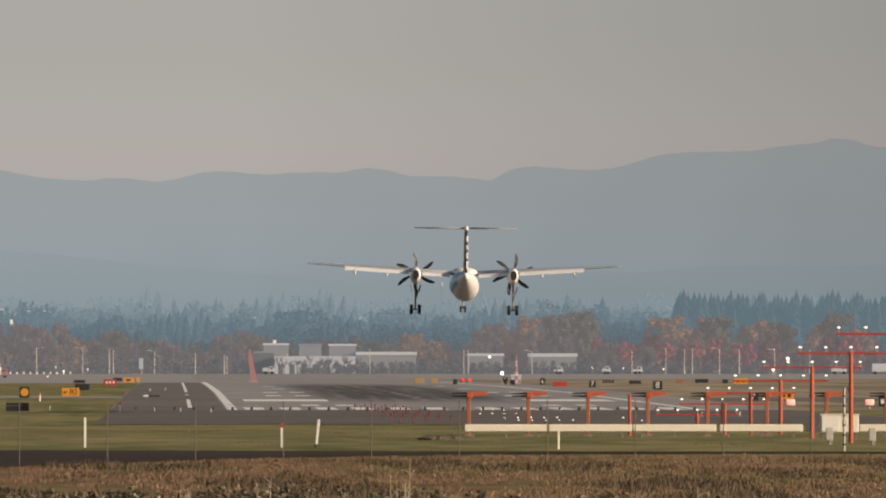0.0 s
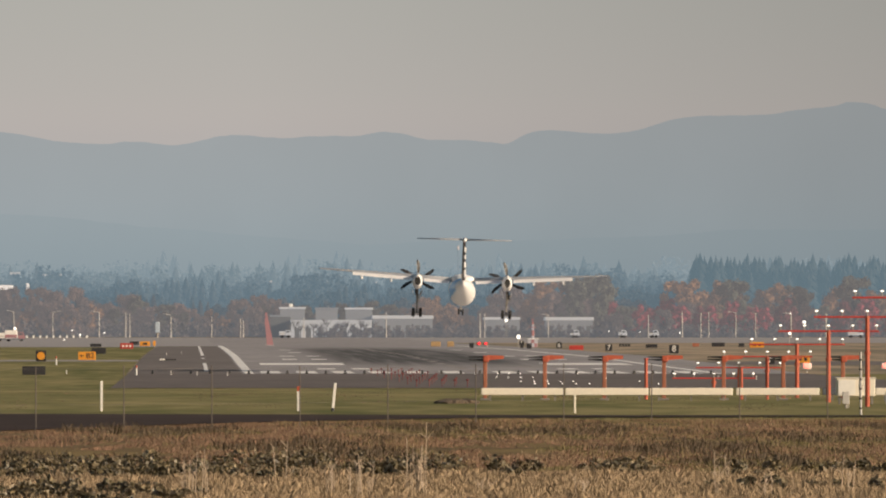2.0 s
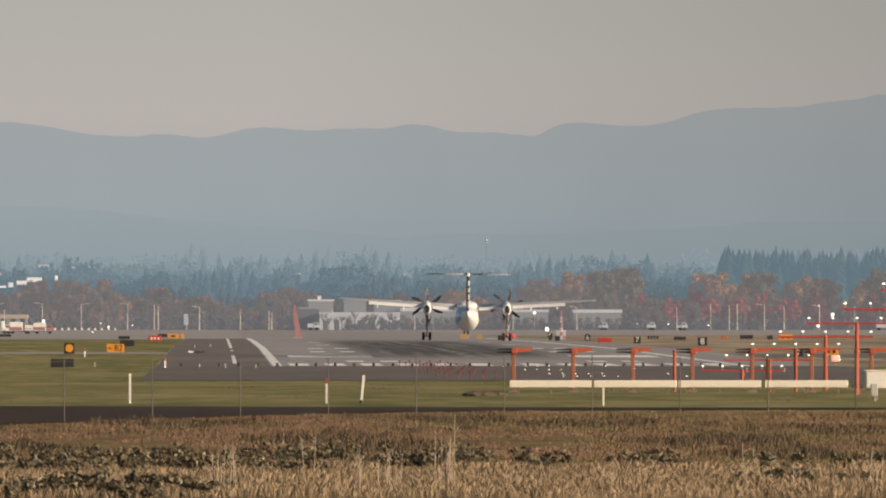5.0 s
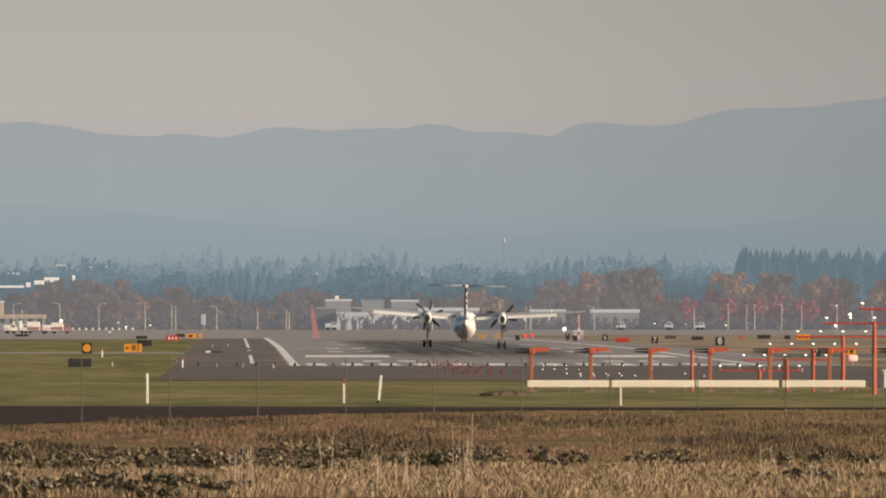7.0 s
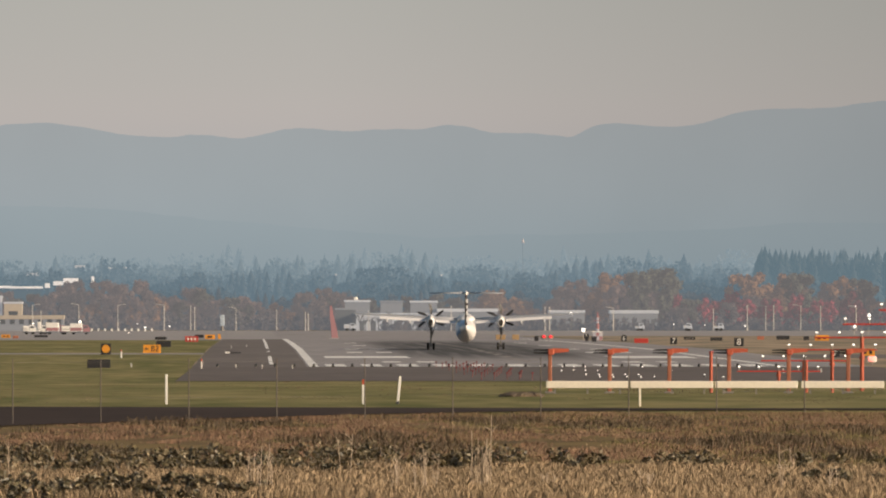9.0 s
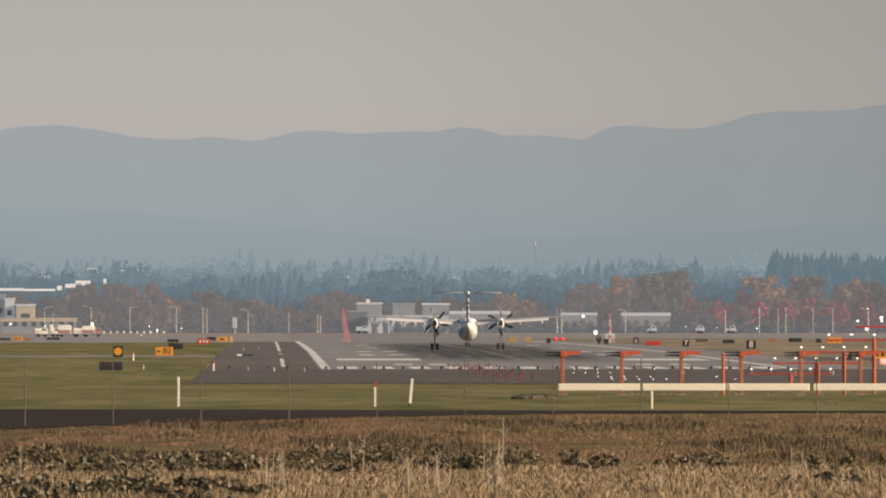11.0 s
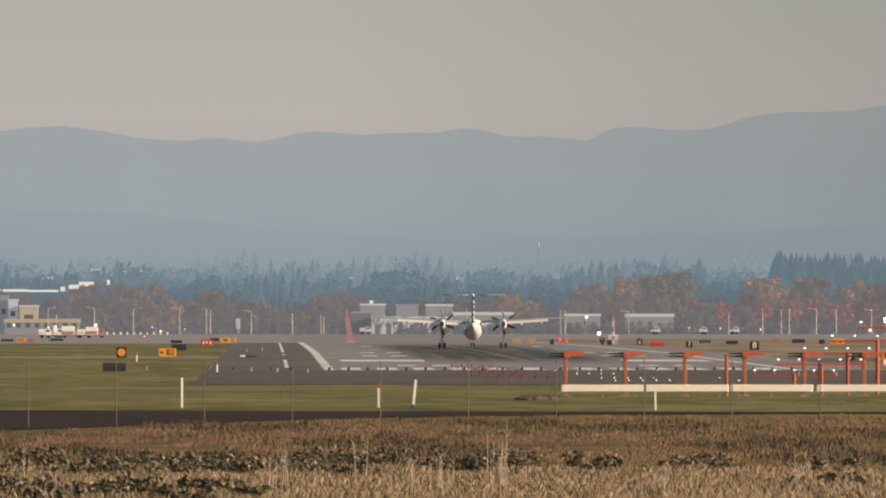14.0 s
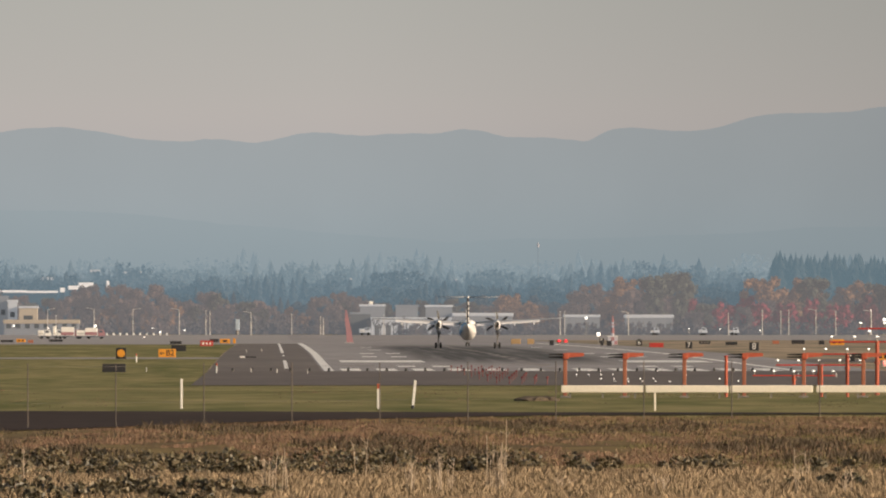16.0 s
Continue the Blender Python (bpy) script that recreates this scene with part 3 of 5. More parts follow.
def leaf_cloud(rng, centres, radii, count, size):
    """Many small leaf blades round clump centres."""
    n = len(centres)
    pick = rng.integers(0, n, count)
    c = np.array(centres)[pick]
    d = rng.normal(size=(count, 3))
    d /= np.linalg.norm(d, axis=1)[:, None]
    p = c + d * (np.array(radii)[pick] * rng.uniform(0.35, 1.0, count) ** 0.6)[:, None]
    u = rng.normal(size=(count, 3))
    u /= np.linalg.norm(u, axis=1)[:, None]
    v = np.cross(u, rng.normal(size=(count, 3)))
    v /= np.linalg.norm(v, axis=1)[:, None]
    s = (size * rng.uniform(0.6, 1.4, count))[:, None]
    verts = np.stack([p - u * s, p + v * s * 0.6, p + u * s, p - v * s * 0.6], 1).reshape(-1, 3)
    faces = np.arange(count * 4).reshape(-1, 4)
    return verts, faces


def cloud_mesh(name, verts, faces, material):
    me = bpy.data.meshes.new(name)
    me.from_pydata(verts.tolist(), [], faces.tolist())
    me.materials.append(material)
    return me


def broadleaf(height, spread, leaf, seed, label):
    rng = np.random.default_rng(seed)
    t = thing("tree", 0, 0, label, "tree", "trees along the airfield edge", z=0)
    bm = rod(B(), (0, 0, -0.5), (0, 0, height * 0.55), height * 0.022, height * 0.009, 7)
    cs, rs = [], []
    for k in range(30):
        a, e = rng.uniform(0, 6.28), rng.uniform(0.0, 1.0)
        r = spread * math.sqrt(max(0, 1 - (e - 0.45) ** 2 * 2.6)) * rng.uniform(0.2, 0.95)
        c = (r * math.cos(a), r * math.sin(a), height * (0.12 + 0.84 * e))
        rod(bm, (0, 0, height * (0.15 + 0.35 * e)), c, height * 0.008, height * 0.003, 5)
        cs.append(c)
        rs.append(spread * rng.uniform(0.14, 0.36))
    part("trunk", bm, BARKFAR, t, "bare grey-brown trunk and limbs")
    v, f = leaf_cloud(rng, cs, rs, 4200, 0.26)
    # solid blobs added inside the clumps, so that the crowns shade as masses
    bm = B()
    for c, r in zip(cs, rs):
        first = len(bm.verts)
        ball(bm, c, r * 0.6, 2)
        bm.verts.ensure_lookup_table()
        for vert in bm.verts[first:]:
            d = vert.co - Vector(c)
            vert.co = Vector(c) + d * (1 + 0.55 * noise.noise(d * 1.1 + Vector(c)))
    core = bpy.data.meshes.new("core")
    bm.to_mesh(core)
    bm.free()
    n = len(v)
    verts = v.tolist() + [tuple(p.co) for p in core.vertices]
    faces = f.tolist() + [[n + i for i in p.vertices] for p in core.polygons]
    bpy.data.meshes.remove(core)
    me = bpy.data.meshes.new("crown")
    me.from_pydata(verts, [], faces)
    me.materials.append(leaf)
    ob = new("crown", me)
    ob.parent = t
    return t


def woods():
    rng = np.random.default_rng(5)
    kinds = {}
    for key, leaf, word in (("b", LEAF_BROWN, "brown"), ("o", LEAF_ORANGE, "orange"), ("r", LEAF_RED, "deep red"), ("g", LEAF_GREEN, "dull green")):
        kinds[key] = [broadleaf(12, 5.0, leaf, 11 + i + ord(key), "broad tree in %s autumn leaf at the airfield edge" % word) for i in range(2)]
    used = set()
    # stretch x0, x1, height, mix of kinds
    for x0, x1, hgt, mix in ((-130, -56, 13, "bbgg"), (-55, -36, 14, "bbo"), (-36, 25, 11.5, "bbbog"), (25, 72, 10.5, "bbgg"), (72, 86, 12, "oo"), (86, 94, 9, "bb"),
                             (93, 116, 17, "oobb"), (116, 131, 17.5, "ggb"), (126, 156, 11, "rrb"), (150, 215, 17, "oobg|rrr"), (210, 260, 14, "oob|rrb")):
        x = x0
        while x < x1:
            for row in range(2):
                pool = mix.split("|")[0 if row else -1]
                key = pool[rng.integers(0, len(pool))]
                src = kinds[key][rng.integers(0, 2)]
                h = hgt * rng.uniform(0.55, 1.12) * (1.0 if row else 0.62 if "|" in mix else 0.8)
                y = 4430 + 70 * row + rng.uniform(0, 50)
                m = pose(x + rng.uniform(-2, 2), y, gz(y), 0, 0, rng.uniform(0, 360))
                if src.name in used:
                    t = copy_thing(src, m)
                else:
                    t, _ = src, used.add(src.name)
                    t.matrix_basis = m
                t.scale = (h / 12 * rng.uniform(0.85, 1.1),) * 2 + (h / 12,)
            x += rng.uniform(3.2, 5.6)
    for key in kinds:
        for src in kinds[key]:
            if src.name not in used:
                for o in (*src.children_recursive, src):
                    bpy.data.objects.remove(o)


woods()


def far_woods():
    """Conifer and broadleaf belts behind, one mass a belt, with haze painted paler by distance."""
    rng = np.random.default_rng(9)
    stands = [(-14, 9, 1.0), (26, 41, 1.0), (47, 62, 1.04), (76, 80, 0.95), (92, 126, 1.0), (164, 330, 1.0)]  # taller conifers
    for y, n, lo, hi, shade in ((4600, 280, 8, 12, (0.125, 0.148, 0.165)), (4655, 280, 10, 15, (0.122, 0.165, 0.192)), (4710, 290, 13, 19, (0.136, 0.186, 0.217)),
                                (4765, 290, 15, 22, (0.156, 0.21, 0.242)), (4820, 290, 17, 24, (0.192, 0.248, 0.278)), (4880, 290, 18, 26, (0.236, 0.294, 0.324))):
        vs, fs, base = [], [], 0
        for k in range(n):
            x = -170 + 500 * (k + rng.random()) / n
            h = rng.uniform(lo, hi) * (1 + 0.25 * noise.noise((x * 0.035, y * 0.1, 0)))
            yy = y + rng.uniform(-25, 25)
            tall = [s for a, b, s in stands if a < x < b]
            conifer = rng.random() < (0.75 if tall else 0.22)
            if tall and conifer:
                h *= 1 + (tall[0] - 1) * rng.uniform(0.3, 0.9)
            if conifer:
                v, f = spire(rng, x, yy, h)
            else:
                cs, rs = [], []
                for e in np.linspace(0.08, 0.98, 8):
                    w = h * 0.36 * math.sqrt(max(0.05, 1 - (1.75 * e - 0.85) ** 2))
                    for _ in range(2):
                        cs.append((x + rng.uniform(-w, w) * 0.6, yy + rng.uniform(-w, w) * 0.6, 0.3 + h * e * 0.88))
                        rs.append(w * 0.7 + 0.1)
                v, f = leaf_cloud(rng, cs, rs, 520, 0.75)
            vs.append(v)
            fs.append(f + base)
            base += len(v)
        ob = new("far_woods", cloud_mesh("far_woods", np.concatenate(vs), np.concatenate(fs), haze_painted_leaf("far_woods_leaf_%d" % y, shade)))
        tagged(ob, "belt of conifers and bare trees with painted blue-grey haze", "woods", kind="stuff")
    # the dense dark stand of firs, its haze colour put in as emission
    vs, fs, base = [], [], 0
    for k in range(420):
        x = 160 + 150 * (k + rng.random()) / 420
        v, f = spire(rng, x, 4690 + rng.uniform(-25, 25), rng.uniform(18.5, 25.2) * (1 + 0.1 * noise.noise((x * 0.15, 0, 0))))
        vs.append(v)
        fs.append(f + base)
        base += len(v)
    ob = new("fir_stand", cloud_mesh("fir_stand", np.concatenate(vs), np.concatenate(fs), haze_painted_leaf("fir_stand_leaf", (0.128, 0.18, 0.207))))
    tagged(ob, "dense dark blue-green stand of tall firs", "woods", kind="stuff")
    # low scrub that closes the foot of the nearer trees
    vs, fs, base = [], [], 0
    for k in range(420):
        x, h = -135 + 400 * (k + rng.random()) / 420, rng.uniform(2.2, 5.5)
        yy = 4438 + rng.uniform(-6, 90)
        cs = [(x + rng.uniform(-1.5, 1.5), yy, gz(yy) + h * e) for e in (0.15, 0.4, 0.65, 0.9)]
        v, f = leaf_cloud(rng, cs, [1.5, 1.6, 1.4, 0.9], 130, 0.42)
        vs.append(v)
        fs.append(f + base)
        base += len(v)
    for k in range(230):
        x, h = 38 + 140 * (k + rng.random()) / 230, rng.uniform(1.5, 4.2)
        yy = 4396 + rng.uniform(-3, 3)
        cs = [(x + rng.uniform(-1.2, 1.2), yy, gz(yy) + h * e) for e in (0.15, 0.45, 0.85)]
        v, f = leaf_cloud(rng, cs, [1.1, 1.1, 0.7], 70, 0.33)
        vs.append(v)
        fs.append(f + base)
        base += len(v)
    ob = new("scrub", cloud_mesh("scrub", np.concatenate(vs), np.concatenate(fs), haze_painted("bare_scrub", (0.07, 0.055, 0.052), HAZE_GLOW, 0.6, True)))
    tagged(ob, "bare brown scrub along the airfield edge", "scrub", kind="stuff")


def spire(rng, x, y, h):
    """A ragged conifer: whorls of drooping boughs, each a bent pair of blades, round a thin leader."""
    n = 150
    e = np.sort(rng.uniform(0.03, 1.0, n))
    a = rng.uniform(0, 6.283, n)
    r = h * (0.19 * (1 - e) ** 0.6 + 0.03) * rng.uniform(0.7, 1.15, n)
    z = 0.3 + h * e
    ca, sa = np.cos(a), np.sin(a)
    wd = (0.10 * h * (1 - e) + 0.35)
    th = h * 0.055 + 0.1
    p0 = np.stack([x + 0 * ca, y + 0 * sa, z + th], 1)
    p1 = np.stack([x + r * 0.6 * ca - wd * sa, y + r * 0.6 * sa + wd * ca, z - th * 0.5], 1)
    p2 = np.stack([x + r * ca, y + r * sa, z - th * 1.1], 1)
    p3 = np.stack([x + r * 0.6 * ca + wd * sa, y + r * 0.6 * sa - wd * ca, z - th * 0.5], 1)
    return np.stack([p0, p1, p2, p3], 1).reshape(-1, 3), np.arange(n * 4).reshape(-1, 4)


def haze_painted_leaf(name, shade):
    # almost all emission: the belt's haze is painted, little leaf colour is left
    return haze_painted(name, tuple(c * 0.05 for c in shade), (shade[0], shade[1] * 1.015, shade[2] * 1.035), 0.96, vary=0.5, scale=0.12)


far_woods()


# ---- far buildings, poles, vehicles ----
# far building colours, each with haze put in as a glow
WALLPALE = haze_painted("pale_far_wall", (0.30, 0.30, 0.31), HAZE_GLOW, 1.1, vary=0.12, scale=0.1)
WALLGREY = haze_painted("grey_far_wall", (0.12, 0.12, 0.125), HAZE_GLOW, 0.75, vary=0.12, scale=0.1)
WALLDARK = haze_painted("dark_far_wall", (0.07, 0.07, 0.07), HAZE_GLOW, 0.55, vary=0.15, scale=0.1)
# one wall in three haze paints, paler and bluer with depth
WALLWOODS = haze_painted("house_wall_haze_glow", (0.006, 0.008, 0.01), (0.122, 0.167, 0.198), 0.95, vary=0.1, scale=0.1)
WALLHIGH = haze_painted("house_wall_haze_glow_mid", (0.008, 0.01, 0.012), (0.156, 0.213, 0.25), 0.96, vary=0.1, scale=0.1)
WALLDEEP = haze_painted("house_wall_haze_glow_far", (0.009, 0.012, 0.014), (0.19, 0.248, 0.284), 0.96, vary=0.1, scale=0.1)
POLEFAR = haze_painted("mast_haze_glow", (0.02, 0.02, 0.02), (0.20, 0.25, 0.28), 1.0)
ROOFFAR = haze_painted("pale_roof_haze_glow", (0.62, 0.60, 0.60), HAZE_GLOW, 1.2, vary=0.1, scale=0.1)
# red and white paint, paled by haze that is put in as emission
REDFAR = haze_painted("red_paint_haze_glow", (0.27, 0.085, 0.07), HAZE_GLOW, 0.5, vary=0.15, scale=0.5)
PINKFAR = haze_painted("white_paint_haze_glow", (0.30, 0.26, 0.25), HAZE_GLOW, 0.9, vary=0.1, scale=0.5)
GREYPALE = mat("pale_galvanised", (0.5, 0.48, 0.46), 0.7, vary=0.1, scale=0.5)
POSTGREY = mat("weathered_fence_steel", (0.13, 0.11, 0.095), 0.75, 0.0, vary=0.2, scale=2.0)
DARKWEED = mat("dark_weed", (0.075, 0.055, 0.035), 0.9, island=True, vary=0.3, scale=0.2, fine=6)
TANYELLOW = mat("tan_sign_yellow", (0.36, 0.24, 0.12), 0.7, vary=0.15, scale=1.0)
GLASS = haze_painted("dark_window", (0.05, 0.055, 0.06), HAZE_GLOW, 0.3, vary=0.2)
CREAMFAR = haze_painted("cream_far_wall", (0.34, 0.28, 0.20), HAZE_GLOW, 0.5, vary=0.1, scale=0.1)


def block(name, x0, x1, y, ztop, label, wall, roof, depth=14.0, windows=0, doors=0, roof_h=0.6, category="building"):
    """A flat-roofed building: walls, roof slab with an overhang, windows and bay doors on the side to the runway."""
    g = gz(y)
    w, h = x1 - x0, ztop - g
    t = thing(name, (x0 + x1) / 2, y, label, category)
    part("wall", box(B(), (w, depth, h - roof_h + 0.3), (0, depth / 2, (h - roof_h) / 2 - 0.15), 0.03), wall, t)
    over = 0.5 if w > 2 else 0.05
    part("roof", box(B(), (w + over, depth + over, roof_h), (0, depth / 2, h - roof_h / 2), 0.05), roof, t)
    for k in range(windows):
        x = (k + 0.5) * w / windows - w / 2
        win = part("window", box(B(), (w / windows * 0.5, 0.1, min(1.6, h * 0.3)), (x, -0.02, h * 0.58)), GLASS, t, "dark window")
        part("sill", box(B(), (w / windows * 0.56, 0.16, 0.12), (x, -0.06, h * 0.58 - min(0.8, h * 0.15) - 0.06)), wall, win)
    for k in range(doors):
        x = (k + 0.5) * w / doors - w / 2
        part("bay_door", box(B(), (w / doors * 0.42, 0.12, h * 0.55), (x, -0.02, h * 0.275)), WALLDARK, t, "dark loading bay")
    return t


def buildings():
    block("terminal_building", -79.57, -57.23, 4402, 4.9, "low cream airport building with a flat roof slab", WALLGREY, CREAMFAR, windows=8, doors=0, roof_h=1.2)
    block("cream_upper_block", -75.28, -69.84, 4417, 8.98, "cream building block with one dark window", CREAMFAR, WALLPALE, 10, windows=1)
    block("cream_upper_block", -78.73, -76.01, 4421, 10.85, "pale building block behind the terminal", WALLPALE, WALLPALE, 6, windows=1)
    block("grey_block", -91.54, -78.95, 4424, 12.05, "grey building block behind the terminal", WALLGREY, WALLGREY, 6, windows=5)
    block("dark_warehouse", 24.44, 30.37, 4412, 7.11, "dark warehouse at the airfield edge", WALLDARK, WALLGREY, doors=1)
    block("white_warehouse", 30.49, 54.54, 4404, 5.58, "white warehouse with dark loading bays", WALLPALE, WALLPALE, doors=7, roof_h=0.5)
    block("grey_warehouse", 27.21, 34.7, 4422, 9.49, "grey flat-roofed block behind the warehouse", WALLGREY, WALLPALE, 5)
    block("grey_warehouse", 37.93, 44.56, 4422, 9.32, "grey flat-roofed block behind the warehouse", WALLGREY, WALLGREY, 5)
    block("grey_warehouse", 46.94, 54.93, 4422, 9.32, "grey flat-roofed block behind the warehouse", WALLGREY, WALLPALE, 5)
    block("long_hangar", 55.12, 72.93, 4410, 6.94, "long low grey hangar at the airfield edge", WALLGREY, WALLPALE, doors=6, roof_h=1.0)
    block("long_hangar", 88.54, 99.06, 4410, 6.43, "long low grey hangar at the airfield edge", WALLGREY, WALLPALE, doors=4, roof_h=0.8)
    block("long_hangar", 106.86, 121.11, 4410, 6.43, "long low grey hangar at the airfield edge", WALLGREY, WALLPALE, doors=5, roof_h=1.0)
    t = thing("roof_lantern", 30.46, 4424, "white roof lantern on the grey block", "roof light", z=9.49)
    part("body", box(B(), (1.1, 1.1, 0.9), (0, 0, 0.45), 0.1), WHITE, t)
    part("cap", box(B(), (1.4, 1.4, 0.15), (0, 0, 0.95), 0.03), WHITE, t)
    # houses in the far woods, walls glowing in the painted haze of their belt
    # the narrow ones near x 26, 44 and 60 stand in for small glints
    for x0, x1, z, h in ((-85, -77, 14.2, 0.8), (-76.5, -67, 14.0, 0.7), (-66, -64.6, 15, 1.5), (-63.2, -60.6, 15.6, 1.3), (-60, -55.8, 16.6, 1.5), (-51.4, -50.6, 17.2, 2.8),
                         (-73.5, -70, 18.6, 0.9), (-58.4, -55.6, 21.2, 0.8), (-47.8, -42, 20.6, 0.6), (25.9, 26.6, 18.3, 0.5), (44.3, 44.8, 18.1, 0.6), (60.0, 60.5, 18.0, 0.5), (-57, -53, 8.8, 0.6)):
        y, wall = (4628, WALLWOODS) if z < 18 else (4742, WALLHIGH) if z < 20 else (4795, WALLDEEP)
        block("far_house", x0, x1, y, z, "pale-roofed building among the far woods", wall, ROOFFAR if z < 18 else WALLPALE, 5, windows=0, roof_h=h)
    t = thing("radio_mast", 87.69, 4800, "tall thin pale mast with a red top in the woods", "mast")
    # the pole glows in the back belt's painted haze, so only its cap shows
    part("pole", rod(B(), (0, 0, 0), (0, 0, 28.16), 0.22, 0.15, 8), POLEFAR, t)
    part("cap", rod(B(), (0, 0, 28.16), (0, 0, 29.45), 0.4, 0.25, 8), PINKFAR, t)


buildings()


def bare_trees():
    """Leafless street trees along the warehouse front."""
    rng = np.random.default_rng(14)
    for k in range(14):
        x, y, h = 29.5 + 1.95 * k + rng.uniform(-0.5, 0.5), 4397.0, rng.uniform(4.2, 6.2)
        t = thing("bare_tree", x, y, "small leafless tree before the white warehouse", "tree", "bare trees by the warehouse")
        part("trunk", rod(B(), (0, 0, -0.1), (0, 0, h * 0.6), 0.16, 0.09, 6), BARKFAR, t)
        bm = B()
        for j in range(9):
            a, e = rng.uniform(0, 6.28), rng.uniform(0.3, 0.6)
            tip = Vector((math.cos(a) * h * 0.2, math.sin(a) * h * 0.2, h * rng.uniform(0.75, 1.0)))
            fork = Vector((0, 0, h * e)).lerp(tip, 0.5)
            rod(bm, (0, 0, h * e), tip, 0.07, 0.03, 4)
            for side in (-1, 1):
                rod(bm, fork, tip + Vector((side * 0.5, 0, rng.uniform(-0.4, 0.3))), 0.045, 0.02, 4)
        part("boughs", bm, BARKFAR, t, "bare twiggy boughs")


bare_trees()


def street_lamps():
    """Pale lamp poles with an arm along the far edge."""
    first = {}
    for px, top, arm in ((85, 548, 1), (167, 547, -1), (236, 548, 1), (318, 548, -1), (365, 551, 0), (445, 553, -1), (517, 558, 0), (568, 562, 0), (573, 565, 0), (1113, 553, -1), (1350, 550, 0),
                         (1383, 552, 0), (1397, 550, 0), (1445, 549, -1), (826, 551, 0), (992, 553, 0), (1000, 553, 0), (1480, 552, 0), (1543, 551, -1), (1605, 553, 0), (1290, 556, 0), (680, 560, 0), (100, 560, 0), (372, 553, 0)):
        y = 4376.0
        x = (px - 478) * y / 26000
        h = 4.9 - (top - 566) * y / 26000 - gz(y)
        t = thing("lamp_pole", x, y, "pale steel lamp pole at the airfield edge", "lamp pole", "far lamp poles")
        part("pole", rod(B(), (0, 0, 0), (0, 0, h), 0.17, 0.1, 8), GREYPALE, t)
        if arm:
            part("arm", rod(B(), (0, 0, h - 0.1), (arm * 1.7, 0, h + 0.25), 0.09, 0.07, 6), GREYPALE, t)
            part("head", box(B(), (0.9, 0.35, 0.2), (arm * 1.9, 0, h + 0.27), 0.05), GREYPALE, t)
        else:
            part("head", box(B(), (0.4, 0.4, 0.35), (0, 0, h + 0.15), 0.05), GREYPALE, t)


street_lamps()


def vehicle(px, base, length, height, body, label, beacon=None, box_body=True):
    y = 3650.0 if px < 200 else 4330.0
    # the farther vehicles take the wall material with its painted haze
    white = WHITE if px < 200 else WALLPALE
    body = WALLPALE if body is WHITE and px > 200 else body
    t = thing("service_vehicle", (px - 478) * y / 26000, y, label, "vehicle", "parked airfield vehicles")
    hw = length / 2
    part("chassis", box(B(), (length, 2.2, 0.3), (0, 0, 0.6), 0.03), WALLDARK, t)
    part("cab", loft(B(), [[(hw - 1.7, -1.1, 0.7), (hw - 1.7, 1.1, 0.7), (hw, 1.1, 0.7), (hw, -1.1, 0.7)], [(hw - 1.7, -1.1, 1.5), (hw - 1.7, 1.1, 1.5), (hw - 0.05, 1.1, 1.4), (hw - 0.05, -1.1, 1.4)],
                           [(hw - 1.7, -1.0, 2.3), (hw - 1.7, 1.0, 2.3), (hw - 0.5, 1.0, 2.25), (hw - 0.5, -1.0, 2.25)]]), REDFAR if body is REDFAR else white, t)
    part("cab_window", box(B(), (0.9, 0.06, 0.5), (hw - 1.05, -1.09, 1.8)), GLASS, t, "dark side window")
    part("load_body", box(B(), (max(0.8, length - 1.9), 2.3, height - 0.8), (-0.95, 0, 0.75 + (height - 0.8) / 2), 0.12), white if body is REDFAR else body, t)
    part("side_stripe", box(B(), (max(0.4, length - 2.1), 0.05, 0.8 if body is REDFAR else 0.3), (-0.95, -1.17, 1.3)), REDFAR if body is REDFAR else GREYPALE, t)
    for dx in (-hw + 0.9, hw - 0.9):
        for dy in (-0.95, 0.95):
            wheel = part("wheel", tyre(0, 0, 0, 0.48, 0.3), TYRE, t, "", True)
            wheel.matrix_basis = pose(dx, dy, 0.48, 0, 0, 90)
    if beacon:
        part("beacon", ball(B(), (0, 0, height + 0.35), 0.36, 2), LAMP_W, t, "bright white lamp")


for px, ln, hh, bd, lb in ((80, 3.4, 2.2, WHITE, "small white airfield truck"), (104, 2.8, 3.2, WHITE, "white airfield van seen small"), (127, 5.2, 3.0, REDFAR, "red and white airfield truck"),
                           (150, 4.0, 2.2, WHITE, "white airfield pickup, parked"), (169, 5.0, 2.8, REDFAR, "red and white airfield truck with bright lamp"), (647, 3.6, 2.0, WHITE, "small white car by the warehouse"),
                           (1657, 4.6, 2.3, WHITE, "white airfield van, parked"), (1735, 6.5, 3.2, WHITE, "white box truck on the apron"), (1300, 3.0, 1.5, WHITE, "white car by the red trees"), (1160, 2.8, 1.4, WHITE, "white car by the hangar"), (1245, 2.6, 1.7, WHITE, "white van by the hangar")):
    vehicle(px, 600, ln, hh, bd, lb, "bright" in lb)


